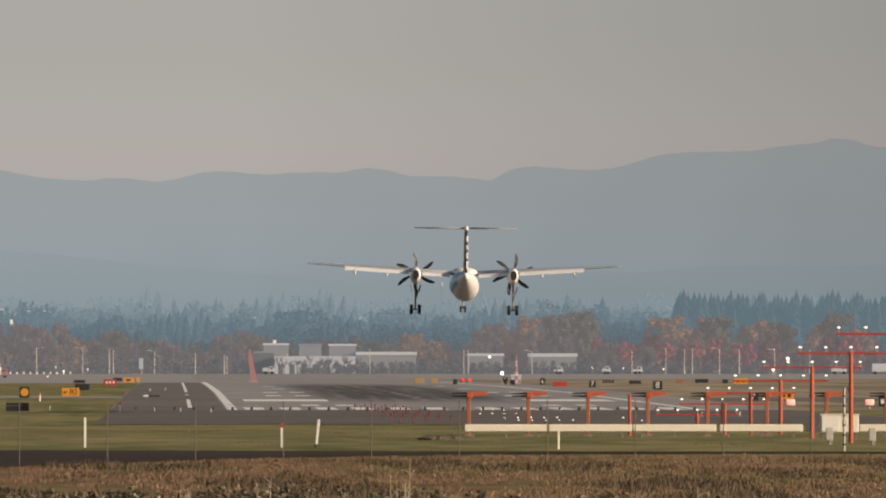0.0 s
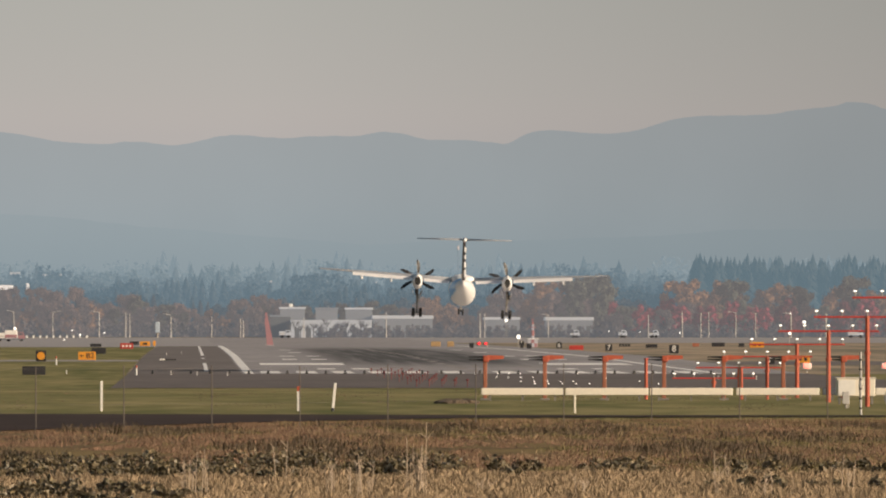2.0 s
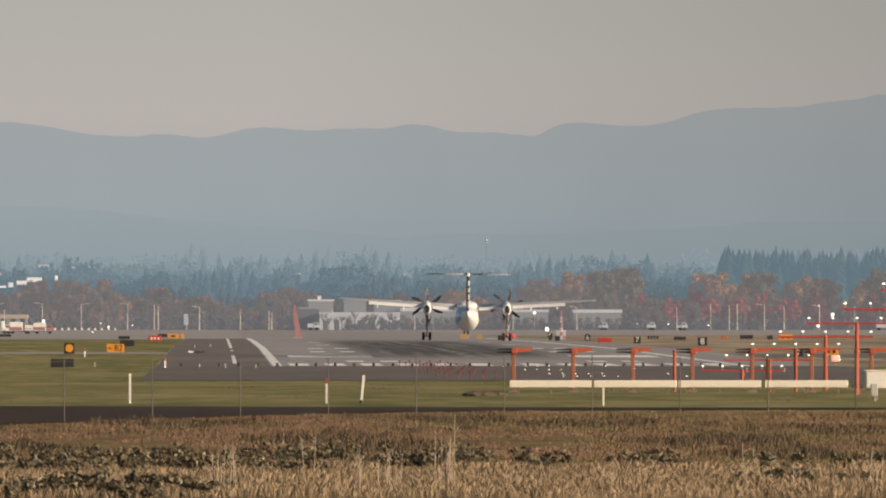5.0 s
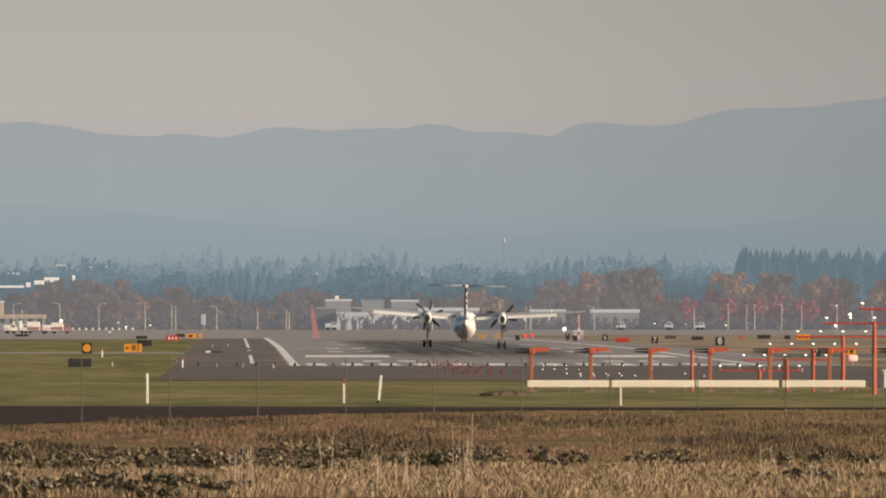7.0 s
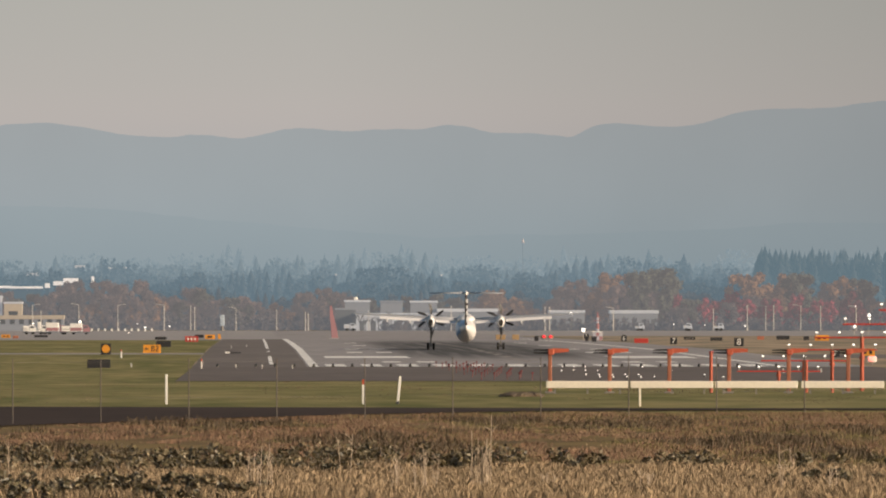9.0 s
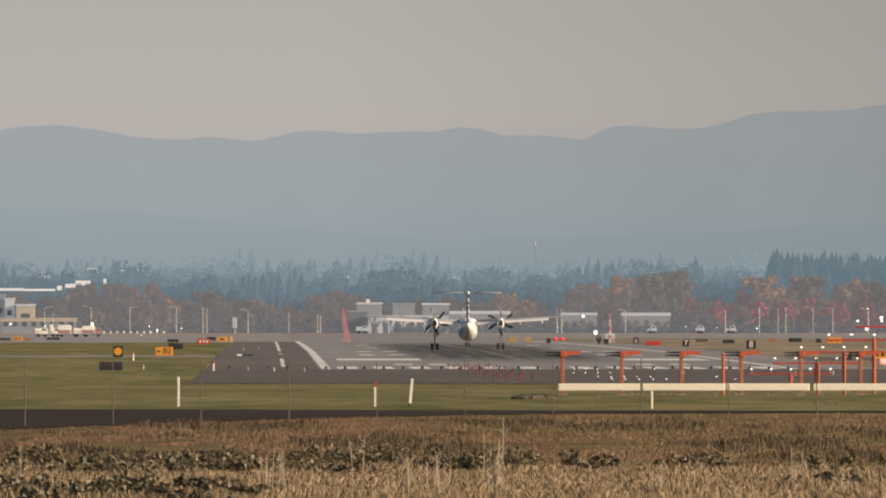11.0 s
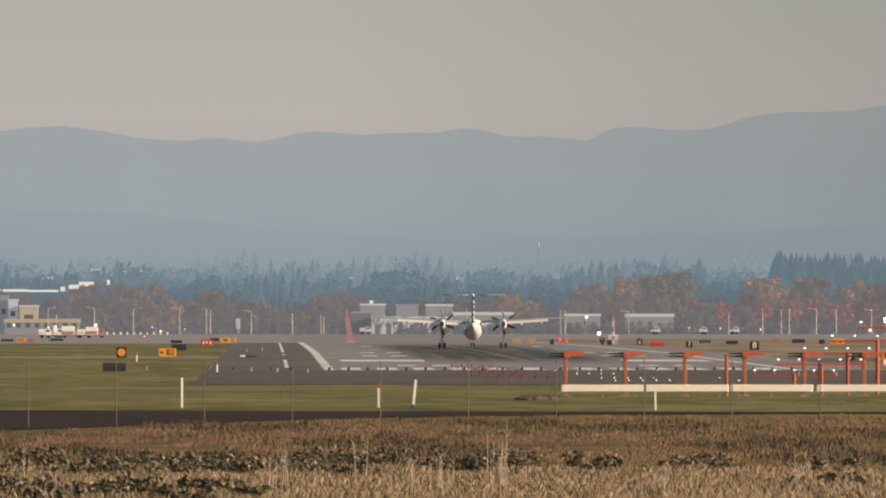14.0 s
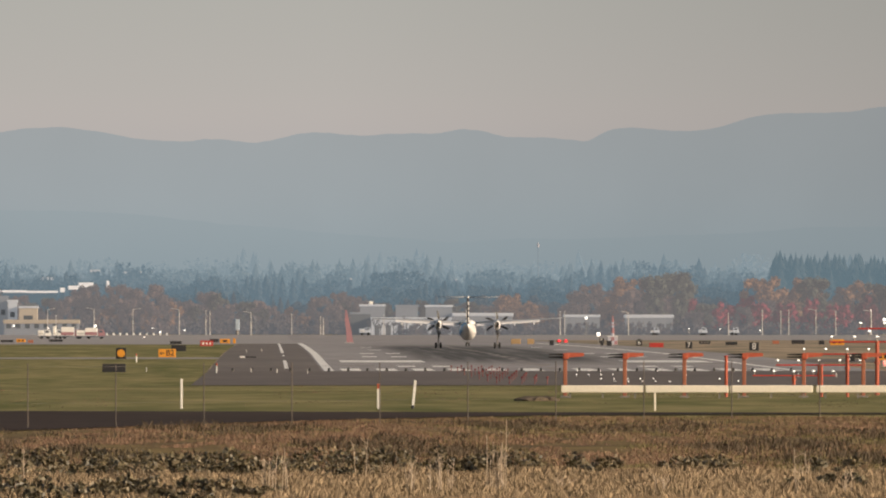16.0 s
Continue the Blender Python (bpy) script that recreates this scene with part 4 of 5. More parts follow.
def far_bright_spots():
    # bright white spots drawn as glowing balls; the posts are added to carry them
    for px, py, r, m, y in ((25, 577, 0.45, 0, 4320), (86, 581, 0.3, 0, 4320), (284, 588, 0.4, 0, 4320), (270, 581, 0.25, 0, 4320), (327, 585, 0.28, 0, 4320), (1038, 563, 0.6, 0, 4320), (1346, 585, 0.3, 0, 4320),
                         (213, 602, 0.2, 0, 3600), (256, 597, 0.2, 0, 3600), (1566, 566, 0.55, 0, 3300), (1540, 586, 0.45, 0, 3300), (1220, 582, 0.22, 0, 4320), (1275, 583, 0.22, 0, 4320), (1542, 550, 0.25, 0, 4320)):
        x, z = (px - 478) * y / 26000, 4.9 - (py - 566) * y / 26000
        g = gz(y)
        r *= 0.68
        t = thing("lamp_post", x, y, "bright white ball on a thin post", "lamp", "small lit lamps")
        part("post", rod(B(), (0, 0, 0), (0, 0, z - g - r * 0.6), 0.05, 0.04, 6), GREY, t)
        part("lamp", ball(B(), (0, 0, z - g), r, 2), LAMP_W, t, "bright glowing white ball")


far_bright_spots()


# ---- signs ----
def bars(parent, w, z0, z1, material, n, depth=-0.09):
    """Unreadable writing as plain bars."""
    for k in range(n):
        x = (k + 0.5) * w * 0.8 / n - w * 0.4
        part("writing_bar", box(B(), (w * 0.8 / n * 0.55, 0.02, (z1 - z0) * 0.42), (x, depth - 0.012, (z0 + z1) / 2)), material, parent)


def sign(px0, px1, top, bottom, base, face, label, text_bars=0, bar_mat=None, number=None, name="airfield_sign", disc=False, ink=None, arrow=False):
    ys = np.arange(700, 4300, 1.0)
    rows = 566 + 26000 * (4.9 - np.array([gz(v) for v in ys])) / ys
    y = float(ys[np.argmin(np.abs(rows - base))])
    s = y / 26000
    w, z0, z1 = (px1 - px0) * s, 4.9 - (bottom - 566) * s - gz(y), 4.9 - (top - 566) * s - gz(y)
    z0 = max(z0, 0.08)
    t = thing(name, ((px0 + px1) / 2 - 478) * s, y, label, "sign", "airfield signs")
    part("panel", box(B(), (w, 0.16, z1 - z0), (0, 0, (z0 + z1) / 2), 0.025), face, t)
    for dx in (-w * 0.35, w * 0.35):
        part("leg", box(B(), (0.08, 0.08, z0 + 0.02), (dx, 0, z0 / 2)), GREY, t)
    if text_bars:
        bars(t, w, z0, z1, bar_mat or BLACK, text_bars)
    if disc:
        part("disc", rod(B(), (0, -0.085, (z0 + z1) / 2), (0, -0.115, (z0 + z1) / 2), w * 0.39, n=24), YELLOW, t, "orange round disc")
    if arrow:
        zc = (z0 + z1) / 2
        bm = box(B(), (w * 0.16, 0.02, 0.09), (-w * 0.26, -0.1, zc))
        loft(bm, [[(-w * 0.43, -d, zc), (-w * 0.31, -d, zc - 0.17), (-w * 0.31, -d, zc + 0.17)] for d in (0.09, 0.112)])
        part("arrow", bm, BLACK, t, "black arrow")
    if number:
        cu = bpy.data.curves.new("number", "FONT")
        cu.body, cu.size, cu.align_x, cu.align_y, cu.extrude = number, (z1 - z0) * (0.95 if arrow else 1.05), "CENTER", "CENTER", 0.01
        tmp = new("number", cu)
        me = bpy.data.meshes.new_from_object(tmp)
        bpy.data.objects.remove(tmp)
        me.materials.append(ink or WHITE)
        ob = new("number", me)
        ob.parent = t
        ob.matrix_basis = pose(w * 0.17 if arrow else 0, -0.1, (z0 + z1) / 2, 90, 0, 0)


sign(206, 224, 616, 635, 637, BLACK, "square black sign with a large orange disc", disc=True)
sign(182, 223, 644, 659, 661, BLACK, "long black sign panel seen from behind on the grass")
sign(281, 312, 618, 633, 634, YELLOW, "yellow taxiway sign with a black arrow and characters", number="B2", ink=BLACK, arrow=True)
sign(304, 330, 611, 622, 624, BLACK, "black sign panel seen from behind on the grass")
sign(302, 322, 604, 609, 611, BLACK, "thin black sign panel seen from behind")
sign(355, 378, 603, 613, 615, REDPAINT, "red runway holding sign with white characters", 3, WHITE)
sign(372, 388, 600, 606, 608, BLACK, "black sign panel seen from behind")
sign(390, 408, 600, 608, 609, YELLOW, "yellow taxiway sign on the grass", 1)
sign(413, 418, 599, 608, 609, YELLOW, "narrow yellow taxiway sign on grass")
sign(2, 24, 602, 606, 608, BLACK, "low dark sign panel on the grass")
sign(30, 46, 600, 606, 607, YELLOW, "yellow taxiway sign on the grass", 2)
sign(50, 60, 602, 607, 608, ORANGE_DARK, "small orange sign panel on grass")
sign(88, 112, 601, 605, 607, BLACK, "low dark sign panel on the grass")
for a, b, c, d, e, n in ((1327, 1344, 606, 621, 624, "8"), (1214, 1226, 605, 617, 619, "7"), (1127, 1137, 602, 612, 614, "6"), (1061, 1070, 599, 607, 609, "5"), (1497, 1514, 627, 640, 642, "7")):
    sign(a, b, c, d, e, BLACK, "black distance sign with a white number", number=n, name="distance_sign")
sign(1727, 1741, 633, 651, 653, BLACK, "black sign with a white upright stroke", 1, WHITE)
sign(1150, 1175, 607, 615, 617, REDPAINT, "red runway holding sign", 3, REDPAINT)
sign(1238, 1258, 604, 609, 612, BLACK, "low black sign panel with pale characters", 3, GREY)
sign(1285, 1306, 605, 611, 613, BLACK, "low black sign panel seen from behind")
sign(1402, 1425, 602, 609, 611, BLACK, "low black sign panel seen from behind")
sign(1368, 1380, 603, 609, 611, ORANGE_DARK, "small orange sign panel on grass")
sign(1470, 1495, 601, 611, 613, YELLOW, "yellow taxiway sign on the dry grass", 2)
sign(1552, 1576, 625, 638, 640, YELLOW, "yellow taxiway sign beside the runway", 2)
sign(905, 922, 600, 609, 611, TANYELLOW, "yellow taxiway sign beyond the runway")
sign(934, 946, 600, 609, 611, TANYELLOW, "yellow taxiway sign beyond the runway")
sign(1450, 1460, 603, 610, 612, BLACK, "small black sign panel on grass")


# ---- lit landing aids and masts beside the runway ----
def aids():
    for px in (990, 1002):
        y = 2480.0
        t = thing("glide_path_light", (px - 478) * y / 26000, y, "landing light box with a bright red lamp", "landing light", "glide path lights")
        part("housing", box(B(), (0.9, 0.8, 0.5), (0, 0, 0.72), 0.05), ORANGE_DARK, t)
        for dx in (-0.3, 0.3):
            part("leg", rod(B(), (dx, 0, 0), (dx, 0, 0.5), 0.04, n=6), GREY, t)
        part("lens", ball(B(), (0, -0.42, 0.78), 0.23, 2, (0.9, 0.3, 1)), LAMP_R, t, "lit red lens")
    for px in (1571, 1711):
        y = 1420.0
        t = thing("runway_end_strobe", (px - 478) * y / 26000, y, "white box with a bright pinkish lamp", "landing light", "runway end strobes")
        part("housing", box(B(), (0.9, 0.5, 0.6), (0, 0, 0.62), 0.05), WHITE, t)
        part("stem", rod(B(), (0, 0, 0), (0, 0, 0.35), 0.06, n=6), GREY, t)
        part("lens", ball(B(), (0, -0.28, 0.66), 0.36, 2, (1.1, 0.3, 0.72)), LAMP_P, t, "lit pinkish lens")
    # orange tapering mast
    y = 2750.0
    t = thing("orange_mast", (619 - 478) * y / 26000, y, "orange tapering lattice mast leaning to its tip", "mast")
    h = 6.3
    part("body", loft(B(), [[(-0.5, -0.6, 0), (0.8, -0.6, 0), (0.8, 0.6, 0), (-0.5, 0.6, 0)], [(-0.6, -0.5, h * 0.35), (0.42, -0.5, h * 0.35), (0.42, 0.5, h * 0.35), (-0.6, 0.5, h * 0.35)],
                            [(-0.85, -0.35, h * 0.7), (-0.1, -0.35, h * 0.7), (-0.1, 0.35, h * 0.7), (-0.85, 0.35, h * 0.7)], [(-0.75, -0.1, h), (-0.5, -0.1, h), (-0.5, 0.1, h), (-0.75, 0.1, h)]]), REDFAR, t)
    part("plinth", box(B(), (1.9, 1.7, 0.25), (0, 0, 0.12), 0.03), CONCRETE, t)
    # red and white mast with its hut
    y = 2600.0
    t = thing("glide_slope_mast", (1085 - 478) * y / 26000, y, "red and white banded antenna mast beside a hut", "mast")
    for k in range(5):
        part("section", rod(B(), (0, 0, 1.0 * k), (0, 0, 1.0 * k + 1.0), 0.42 - 0.06 * k, 0.36 - 0.06 * k, 8), PINKFAR if k % 2 else REDFAR, t)
    part("platform", box(B(), (1.1, 1.1, 0.12), (0, 0, 3.5)), REDFAR, t)
    hut = thing("equipment_hut", (1085 - 478) * 2585 / 26000, 2585, "small white and orange chequered hut", "hut")
    part("wall", box(B(), (1.7, 1.6, 1.4), (0, 0, 0.7), 0.03), PINKFAR, hut)
    part("roof", box(B(), (1.9, 1.8, 0.15), (0, 0, 1.47), 0.03), WHITE, hut)
    for i in range(3):
        for j in range(2):
            if (i + j) % 2 == 0:
                part("check", box(B(), (0.55, 0.03, 0.65), (-0.56 + 0.56 * i, -0.81, 0.36 + 0.67 * j)), REDFAR, hut, "orange painted square")
    y = 2520.0
    t = thing("white_box_on_post", (1060 - 478) * y / 26000, y, "bright white box on a thin post", "marker")
    part("post", rod(B(), (0, 0, 0), (0, 0, 1.6), 0.05, n=6), GREY, t)
    part("box", box(B(), (0.56, 0.3, 0.62), (0, 0, 1.85), 0.05), LAMP_W, t, "bright white box")
    for px, yy, w in ((1066, 2450, 0.5), (1079, 2400, 0.8), (977, 2480, 0.7), (1132, 2700, 0.5)):
        t = thing("equipment_cabinet", (px - 478) * yy / 26000, yy, "small dark equipment cabinet on the grass", "cabinet", "small dark cabinets")
        part("body", box(B(), (w, 0.6, 0.8), (0, 0, 0.4), 0.04), BLACK, t)
        part("lid", box(B(), (w + 0.1, 0.7, 0.08), (0, 0, 0.84), 0.02), DARKMETAL, t)
    y = 4360.0
    t = thing("light_blue_tower", (421 - 478) * y / 26000, y, "narrow pale blue cabinet tower on a leg", "tower")
    part("leg", rod(B(), (0, 0, 0), (0, 0, 1.6), 0.3, n=8), GREY, t)
    part("body", box(B(), (1.3, 1.0, 3.2), (0, 0, 3.1), 0.08), mat("pale_blue", (0.40, 0.47, 0.55), 0.6), t)
    first = None
    for k in range(10):
        x, y = -47.63 + 1.95 * k, 4300
        if first:
            copy_thing(first, pose(x, y, gz(y)))
            continue
        first = thing("barrier_post", x, y, "short white barrier post along the far road", "post", "far barrier posts")
        part("post", box(B(), (0.55, 0.3, 0.7), (0, 0, 0.35), 0.05), WHITE, first)
        part("cap", box(B(), (0.62, 0.36, 0.1), (0, 0, 0.74), 0.02), GREYPALE, first)
    y = 1722.0
    t = thing("low_barrier", -2.65, y, "low barrier with a white end and dark rail", "barrier")
    part("white_end", box(B(), (0.6, 0.4, 0.24), (-0.55, 0, 0.12), 0.03), WHITE, t)
    part("dark_rail", box(B(), (1.3, 0.3, 0.18), (0.42, 0, 0.1), 0.03), BLACK, t)
    # runway edge markers
    for px, base, m1 in ((384, 660, 1), (437, 632, 0), (1414, 668, 0), (1481, 668, 0), (464, 630, 0), (445, 659, 0), (491, 660, 0), (545, 661, 0), (242, 645, 1), (260, 657, 0)):
        yy = 26000 * 4.85 / (base - 566)
        t = thing("edge_marker", (px - 478) * yy / 26000, yy, "short white edge marker stake with orange top" if m1 else "short white edge marker stake", "marker", "edge markers")
        part("stake", rod(B(), (0, 0, 0), (0, 0, 0.7 if m1 else 0.3), 0.08 if m1 else 0.05, n=8), WHITE if m1 else GREYPALE, t)
        part("cap", rod(B(), (0, 0, 0.7 if m1 else 0.3), (0, 0, 0.95 if m1 else 0.4), 0.09 if m1 else 0.07, 0.08 if m1 else 0.05, 8), ORANGE if m1 else GREYPALE, t)


aids()


# ---- stakes, fence, cabinets in the near grass ----
def stakes():
    for px, base, hpx, wpx, lean, m in ((322, 727, 53, 4.2, 0, WHITE), (670.5, 727, 44, 5, 0, WHITE), (731, 727, 50, 4.6, 5.5, WHITE), (1160, 731, 34, 3.6, 0, CREAM)):
        y = 555.0 if base < 730 else 540.0
        s = y / 26000
        t = thing("marker_stake", (px - 478) * s, y, "leaning white marker stake beside the road" if lean else "upright white marker stake beside the road", "stake", "roadside stakes")
        top = pose(0, 0, 0, 0, lean, 0)
        part("stake", box(B(), (wpx * s, 0.05, hpx * s), (0, 0, hpx * s / 2), 0.008, top if not lean else None), m, t)
        if px == 670.5:
            part("tip", box(B(), (wpx * s * 1.05, 0.055, 0.2), (0, 0, hpx * s - 0.1), 0.008), ORANGE, t, "orange painted tip")
        if lean:
            t.matrix_basis = t.matrix_basis @ top
            part("base", rod(B(), (0, 0, 0), (0, 0, 0.13), 0.07, 0.05, 8), BLACK, t, "black base")
    # perimeter fence along the road
    f = thing("perimeter_fence", 0, 470, "thin grey steel fence posts with strands of wire", "fence", z=0)
    f.matrix_basis = pose(0, 0, 0)
    line = []
    for k in range(-5, 15):
        bearing = -0.01646 + 0.00599 * k
        x = 457 * bearing / (1 - 2.3 * bearing)
        y = 440 + 2.3 * (x + 7.4)
        z = gz(y)
        line.append(Vector((x, y, z)))
        bm = rod(B(), (x, y, z - 0.1), (x, y, z + 1.92), 0.02, 0.016, 8)
        post = part("post", bm, POSTGREY, f)
        part("cap", ball(B(), (x, y, z + 1.93), 0.026, 1), POSTGREY, post)
    for h in (0.75, 1.85):
        r = 0.002
        rings = [[(p.x, p.y - r, p.z + h - r), (p.x, p.y + r, p.z + h - r), (p.x, p.y, p.z + h + r)] for p in line]
        part("wire", loft(B(), rings), POSTGREY, f, "thin strand of wire")
    # equipment by the light poles
    hut = thing("equipment_cabinet", 27.53, 607, "cream equipment cabinet on legs beside the orange poles", "cabinet")
    z0, z1 = 1.84 - gz(607), 2.57 - gz(607)
    w = 1.59
    part("body", box(B(), (w, 0.7, z1 - z0), (0, 0, (z0 + z1) / 2), 0.03), CREAM, hut)
    part("lid", box(B(), (w + 0.06, 0.76, 0.05), (0, 0, z1 + 0.02), 0.01), CREAM, hut)
    part("door", box(B(), (w * 0.44, 0.03, (z1 - z0) * 0.85), (-w * 0.24, -0.36, (z0 + z1) / 2), 0.005), WHITE, hut)
    part("label_plate", box(B(), (0.12, 0.02, 0.16), (0.2, -0.36, (z0 + z1) / 2 + 0.05)), BLACK, hut, "dark plate")
    for dx in (-w * 0.42, w * 0.42):
        part("leg", box(B(), (0.07, 0.5, z0 + 0.02), (dx, 0, z0 / 2)), GREY, hut)
    for px, y in ((1640, 575), (1716, 572)):
        t = thing("junction_box", (px - 478) * y / 26000, y, "grey junction box on a short post", "junction box", "grey junction boxes")
        part("body", box(B(), (0.27, 0.2, 0.5), (0, 0, 0.42), 0.02), GREYPALE, t)
        part("post", rod(B(), (0, 0, 0), (0, 0, 0.2), 0.05, n=8), GREY, t)
        part("conduit", rod(B(), (0.1, 0.02, 0), (0.1, 0.02, 0.3), 0.02, n=6), GREY, t)
    y = 612.0
    rng = np.random.default_rng(77)
    for dx, w in ((-0.45, 1.0), (0.35, 0.8), (0.0, 0.6)):
        t = thing("dirt_mound", 11.23 + dx, y + dx, "low dark mound of bare earth in the turf", "mound", "earth mounds")
        bm = ball(B(), (0, 0, 0), 1.0, 3)
        for v in bm.verts:
            k = 1 + 0.3 * noise.noise(v.co * 2.5 + Vector((dx * 9, 0, 0)))
            v.co = Vector((v.co.x * w * 0.6 * k, v.co.y * w * 0.9 * k, max(-0.05, v.co.z * 0.2 * k)))
        part("earth", bm, DARKWEED, t)
    y = 530.0
    t = thing("striped_pole", 24.22, y, "thin pale pole with dark bands", "pole")
    h = 2.28
    part("pole", rod(B(), (0, 0, 0), (0, 0, h), 0.045, n=8), GREYPALE, t)
    for k in range(6):
        part("band", rod(B(), (0, 0, 0.2 + k * h / 6.5), (0, 0, 0.27 + k * h / 6.5), 0.05, n=8), DARKMETAL, t)
    y = 645.0
    for px, top, wpx in ((1286, 632, 6), (1455, 648, 5), (1501, 634, 5)):
        s = y / 26000
        t = thing("orange_post", (px - 478) * s, y, "plain orange steel post behind the duct", "post", "orange posts")
        h = 4.9 - (top - 566) * s - gz(y)
        part("post", rod(B(), (0, 0, 0), (0, 0, h), wpx * s / 2, n=10), ORANGE, t)
        part("cap", rod(B(), (0, 0, h), (0, 0, h + 0.06), wpx * s / 2 * 1.3, n=10), REDPAINT, t)


stakes()


# ---- near meadow ----
DRYTURF = mat("dry_turf_blade", (0.17, 0.135, 0.075), 0.9, island=True, vary=0.2, scale=0.1, fine=6, spread=0.2)
STRAW = mat("straw_grass", (0.25, 0.185, 0.115), 0.9, island=True, spread=0.8, vary=0.3, scale=0.25, fine=6)
RUSSET = mat("russet_grass", (0.185, 0.112, 0.074), 0.9, island=True, vary=0.3, scale=0.2, fine=6)
OLIVE = mat("olive_grass", (0.14, 0.118, 0.047), 0.9, island=True, vary=0.3, scale=0.2, fine=6)
BRAMBLE = mat("bramble_leaf", (0.06, 0.064, 0.032), 0.5, island=True, vary=0.35, scale=1.0, second=(0.15, 0.115, 0.068), spread=0.8)
CANE = mat("bramble_cane", (0.17, 0.10, 0.06), 0.8, vary=0.3, scale=2.0)
STALK = mat("dry_stalk", (0.46, 0.37, 0.28), 0.85, vary=0.25, scale=2.0)


def blades(rng, x, y, height, width, lean):
    n = len(x)
    z = np.interp(y, [k[0] for k in PROFILE], [k[1] for k in PROFILE])
    a = rng.uniform(0, 2 * math.pi, n)
    d = rng.normal(0, lean, (n, 2)) * height[:, None]
    dx, dy = np.cos(a) * width / 2, np.sin(a) * width / 2
    v = np.stack([np.stack([x - dx, y - dy, z - 0.02], 1), np.stack([x + dx, y + dy, z - 0.02], 1),
                  np.stack([x + d[:, 0] * 0.4 + dx * 0.6, y + d[:, 1] * 0.4 + dy * 0.6, z + height * 0.6], 1), np.stack([x + d[:, 0], y + d[:, 1], z + height], 1)], 1).reshape(-1, 3)
    b = (np.arange(n) * 4)[:, None]
    return v, b + np.array([[0, 1, 2, 3]])


def meadow():
    rng = np.random.default_rng(3)
    for name, material, y0, y1, count, h, w, thresh, label in (
            ("straw_grass", STRAW, 236, 290, 130000, 0.15, 0.007, -1, "tall straw-coloured dry grass"),
            ("russet_grass", RUSSET, 278, 500, 110000, 0.07, 0.016, -0.12, "russet dry grass and weeds"),
            ("olive_grass", OLIVE, 262, 520, 70000, 0.065, 0.018, 0.0, "patches of olive green grass"),
            ("pale_grass", STRAW, 290, 500, 12000, 0.085, 0.011, 0.08, "patches of pale dry grass"),
            ("brown_weeds", DARKWEED, 310, 470, 34000, 0.16, 0.02, 0.15, "dark brown weed clumps"),
            ("dark_turf", DARKWEED, 560, 800, 9000, 0.05, 0.03, 0.3, "dark brown clumps in the turf"),
            ("dry_turf", DRYTURF, 538, 1074, 16000, 0.05, 0.03, 0.16, "short dry brown turf in patches"),
            ("tan_turf", RUSSET, 560, 1074, 9000, 0.06, 0.025, 0.26, "short tan turf in patches")):
        y = rng.uniform(y0, y1, count * 2)
        x = (rng.uniform(-560, 1420, count * 2)) * y / 26000
        lump = np.array([0.7 * noise.noise((a * 0.2, b * 0.022, len(name))) + 0.5 * noise.noise((a * 0.8, b * 0.07, len(name) + 3)) for a, b in zip(x, y)])
        if name == "olive_grass":
            lump += np.clip((x - 3) * 0.035, -0.12, 0.22)  # greener towards the light poles
        keep = lump + rng.normal(0, 0.05, count * 2) > thresh
        keep &= y < (road_edge(x) - 4 if y0 < 540 else 5000)
        x, y = x[keep][:count], y[keep][:count]
        n = len(x)
        clump = 1 + 0.7 * np.array([noise.noise((a * 0.9, b * 0.12, 5)) for a, b in zip(x, y)])
        v, f = blades(rng, x, y, h * clump * rng.uniform(0.45, 1.25, n), w * rng.uniform(0.6, 1.6, n), 0.26)
        ob = new(name, cloud_mesh(name, v, f, material))
        tagged(ob, label, "grass", kind="stuff")


meadow()


def bramble(x, y, width, height, seed):
    rng = np.random.default_rng(seed)
    t = thing("bramble_bush", x, y, "low bramble bush with dark glossy leaves in dry grass", "bush", "bramble bushes")
    cs, rs = [], []
    for k in range(9):
        dx, dy, dz = rng.uniform(-0.5, 0.5) * width, rng.uniform(-2.0, 2.0), height * rng.uniform(0.35, 1.0)
        if k < 5:
            part("cane", rod(B(), (dx * 0.6, dy * 0.6, -0.05), (dx, dy, dz), 0.012, 0.006, 4), CANE, t, "brown arching cane")
        cs.append((dx, dy, dz * 0.75))
        rs.append(height * rng.uniform(0.3, 0.55))
    v, f = leaf_cloud(rng, cs, rs, int(430 * width), 0.048)
    v[:, 2] = np.maximum(v[:, 2], 0.0)
    ob = new("leaves", cloud_mesh("leaves", v, f, BRAMBLE))
    ob.parent = t


def hedge():
    rng = np.random.default_rng(21)
    k = 0
    for y, x0, x1, h in ((299, -6.4, 15.6, 0.36), (291, -6.2, 15.3, 0.36), (284, -6.0, 2.5, 0.28), (246, -4.5, 0.0, 0.24), (242, -4.4, -0.2, 0.24), (238, -4.4, -0.6, 0.22), (262, 9.2, 12.6, 0.26)):
        x = x0
        while x < x1:
            k += 1
            if rng.random() < (0.97 if x < 5 else 0.55):
                bramble(x, y + rng.uniform(-4, 4), rng.uniform(0.8, 1.4), h * rng.uniform(0.55, 1.25) * (1.15 if x < 5 else 0.85), 100 + k)
            x += rng.uniform(0.6, 1.05)


hedge()


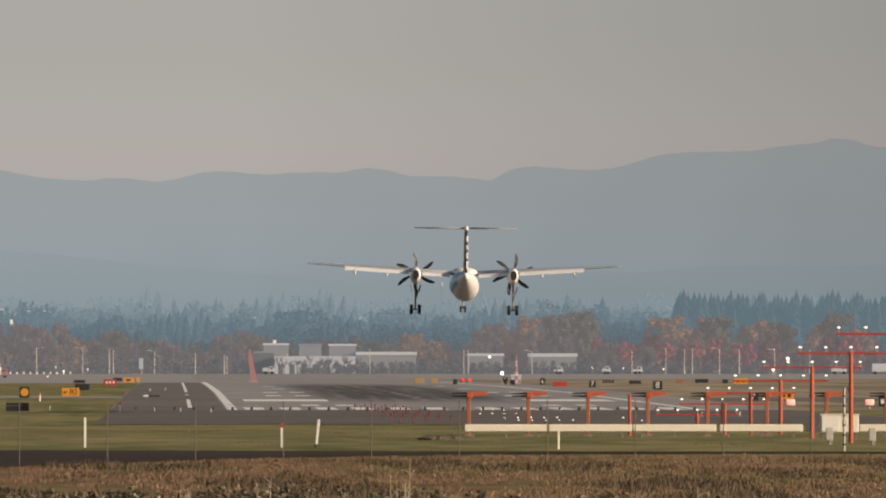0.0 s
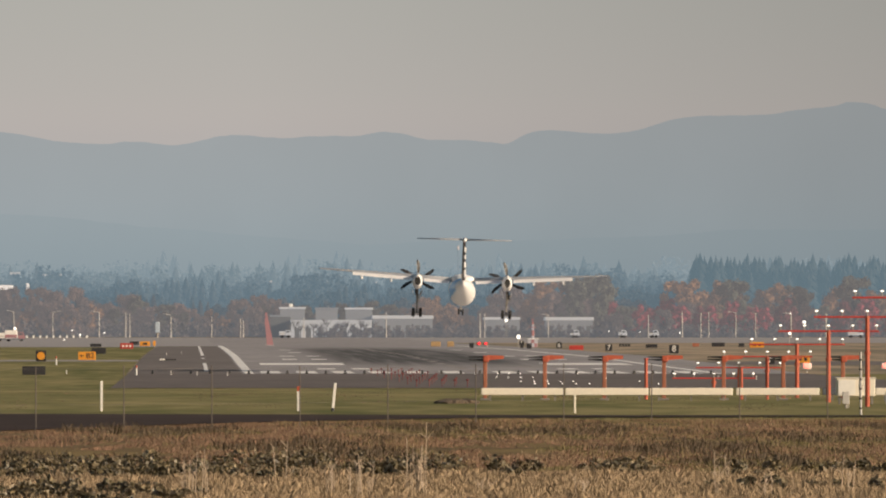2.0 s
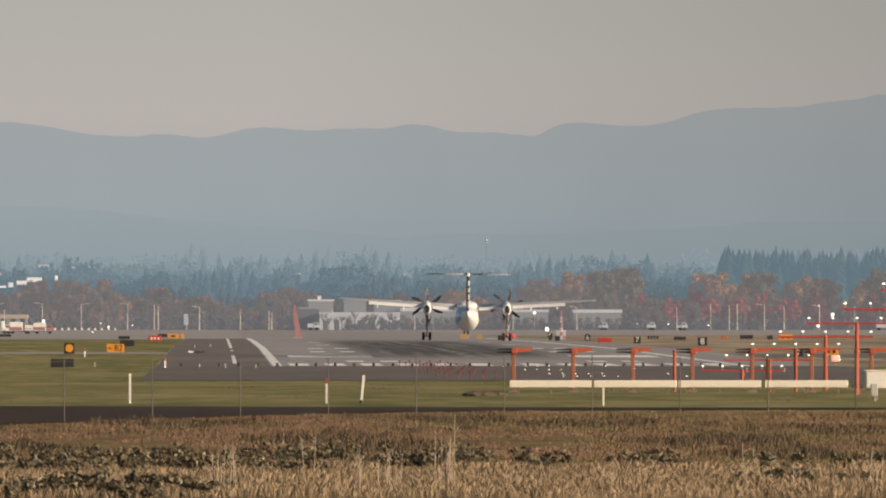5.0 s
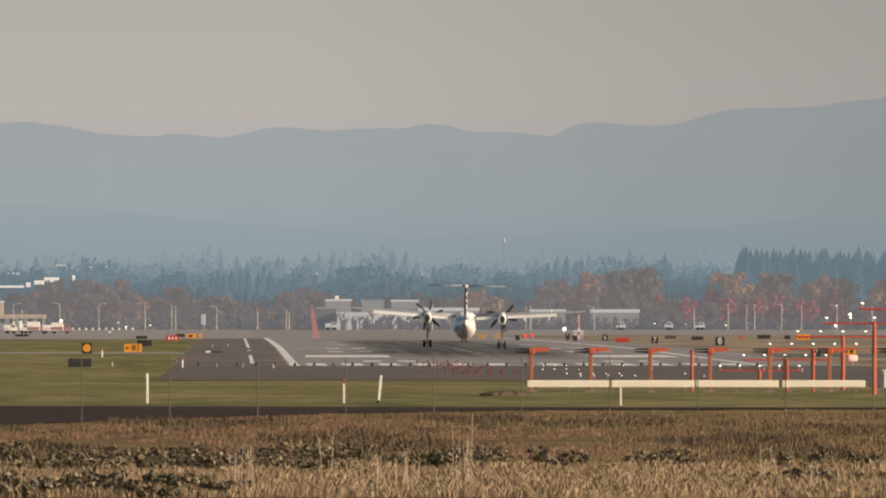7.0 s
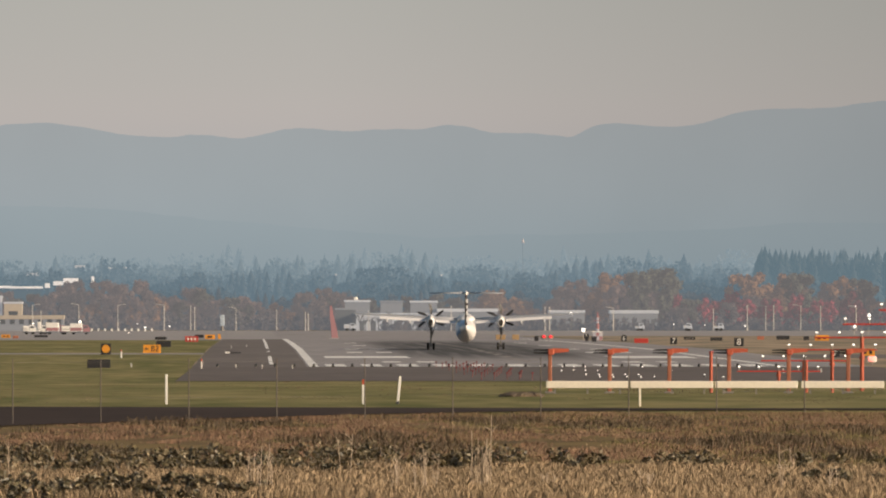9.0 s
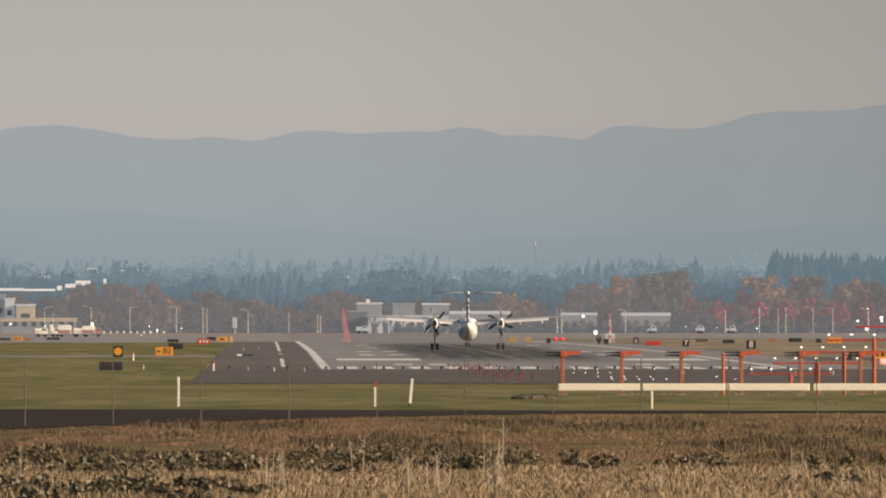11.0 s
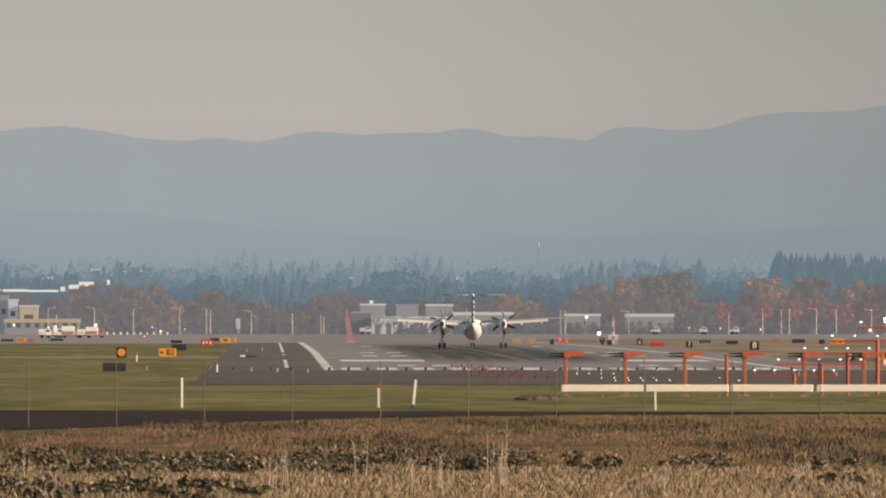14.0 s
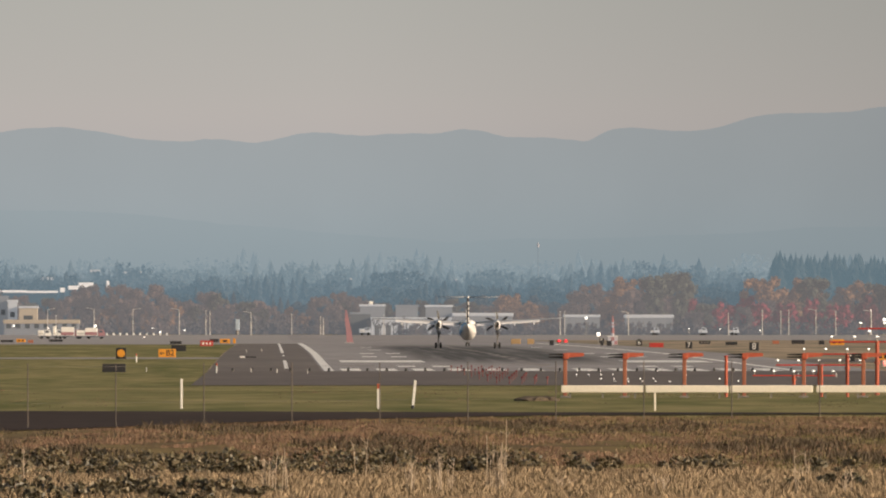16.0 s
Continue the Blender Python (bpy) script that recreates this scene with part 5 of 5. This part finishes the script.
def stalks():
    rng = np.random.default_rng(31)
    for px, base, top, n in ((885, 890, 742, 5), (868, 885, 770, 5), (880, 885, 800, 7), (480, 885, 800, 8), (500, 885, 792, 3), (770, 880, 800, 6), (720, 880, 815, 6), (640, 850, 775, 2), (38, 860, 790, 2), (1405, 880, 795, 3),
                             (1430, 870, 800, 3), (275, 885, 850, 4), (1500, 885, 830, 4), (790, 885, 815, 5), (1170, 885, 840, 4), (1000, 885, 845, 4), (1640, 885, 800, 4)):
        y = 250.0 if base > 870 else 275.0
        s = y / 26000
        t = thing("dry_weed_stalks", (px - 478) * s, y, "clump of tall bare dry weed stalks", "weed", "dry weed stalks")
        for k in range(n):
            h = (4.9 - (top - 566) * s - gz(y)) * (1 if k == 0 else rng.uniform(0.5, 0.95))
            a = rng.uniform(-0.12, 0.12, 2)
            b = rng.uniform(-0.06, 0.06, 2)
            bm = rod(B(), (a[0], a[1], -0.03), (a[0] + b[0], a[1] + b[1], h), 0.009, 0.005, 5)
            for j in range(3):
                e = h * rng.uniform(0.5, 0.95)
                rod(bm, (a[0] + b[0] * e / h, a[1], e), (a[0] + rng.uniform(-0.12, 0.12), a[1], e + rng.uniform(0.05, 0.16)), 0.006, 0.003, 4)
            part("stalk", bm, STALK, t)


stalks()


# ---- what moves ----
def motions():
    #        s     x      y     z     pitch roll yaw
    flight = [(0.0, 26.27, 1327, 8.85, 0.8, 0.6, -0.7), (0.5, 26.39, 1356, 7.89, 0.9, 1.2, -0.7), (1.0, 26.44, 1385, 6.95, 1.0, 2.0, -0.7), (1.5, 26.51, 1414, 6.09, 1.1, 2.4, -0.7),
              (2.0, 26.69, 1443, 5.3, 1.0, 1.6, -0.7), (2.5, 26.99, 1472, 4.6, 1.1, 0.2, -0.7), (3.0, 27.29, 1501, 4.0, 1.3, -1.0, -0.7), (3.5, 27.47, 1530, 3.42, 1.6, -1.3, -0.7),
              (4.0, 27.48, 1559, 2.85, 2.0, 0.0, -0.7), (5.2, 27.34, 1629, 1.9, 2.5, 0.6, -0.7), (6.5, 27.12, 1704, 1.07, 2.3, 1.2, -0.7), (7.0, 27.00, 1733, 0.95, 2.3, 1.1, -0.7),
              (7.5, 26.92, 1762, 0.86, 1.7, 1.2, -0.7), (8.0, 26.84, 1791, 0.76, 2.1, 1.0, -0.7), (8.5, 26.76, 1820, 0.66, 2.9, 0.8, -0.7), (9.0, 26.59, 1849, 0.58, 3.1, 0.0, -0.7),
              (9.6, 26.69, 1883, 0.58, 2.4, 0.0, -0.7), (10.4, 26.94, 1927, 0.63, 1.6, 0.0, -0.7), (11.5, 26.69, 1985, 0.63, 0.9, 0.0, -0.7), (12.0, 26.85, 2011, 0.605, 0.8, 0, -0.7),
              (12.5, 27.05, 2036, 0.61, 0.9, 0.0, -0.7), (13.0, 27.59, 2060, 0.605, 0.8, 0, -0.7), (13.5, 28.49, 2084, 0.605, 0.8, 0, -0.7), (14.0, 29.06, 2107, 0.605, 0.8, 0, -0.7),
              (14.5, 29.29, 2130, 0.605, 0.7, 0.0, -0.7), (15.0, 29.36, 2152, 0.605, 0.8, 0, -0.7), (15.5, 29.41, 2173, 0.605, 0.8, 0, -0.7), (16.0, 29.59, 2195, 0.6, 0.9, 0.0, -0.7)]
    walk(AIRCRAFT, [(t, pose(x, y, z, pitch, roll, yaw)) for t, x, y, z, pitch, roll, yaw in flight])
    # the blades' phase drifts against the beat of six blades
    drift = {-1: [(0, 0), (0.5, 28), (1.5, 40), (2.5, 85), (4, 60), (6.5, 60), (7.5, 92), (8.5, 90), (9, 60), (11.5, 45), (12.5, 55), (16, 60)],
             1: [(0, 14), (0.5, 30), (1.5, 50), (2.5, 60), (4, 85), (6.5, 60), (7.5, 35), (8.5, 30), (9, 60), (11.5, 60), (12.5, 55), (16, 60)]}
    for prop, x, _ in PROPS:
        d = drift[-1 if x < 0 else 1]
        walk(prop, [(k / 10, pose(x, 4.6, 3.66, 0, 60 * k + float(np.interp(k / 10, [a for a, b in d], [b for a, b in d])), 0)) for k in range(161)])


motions()
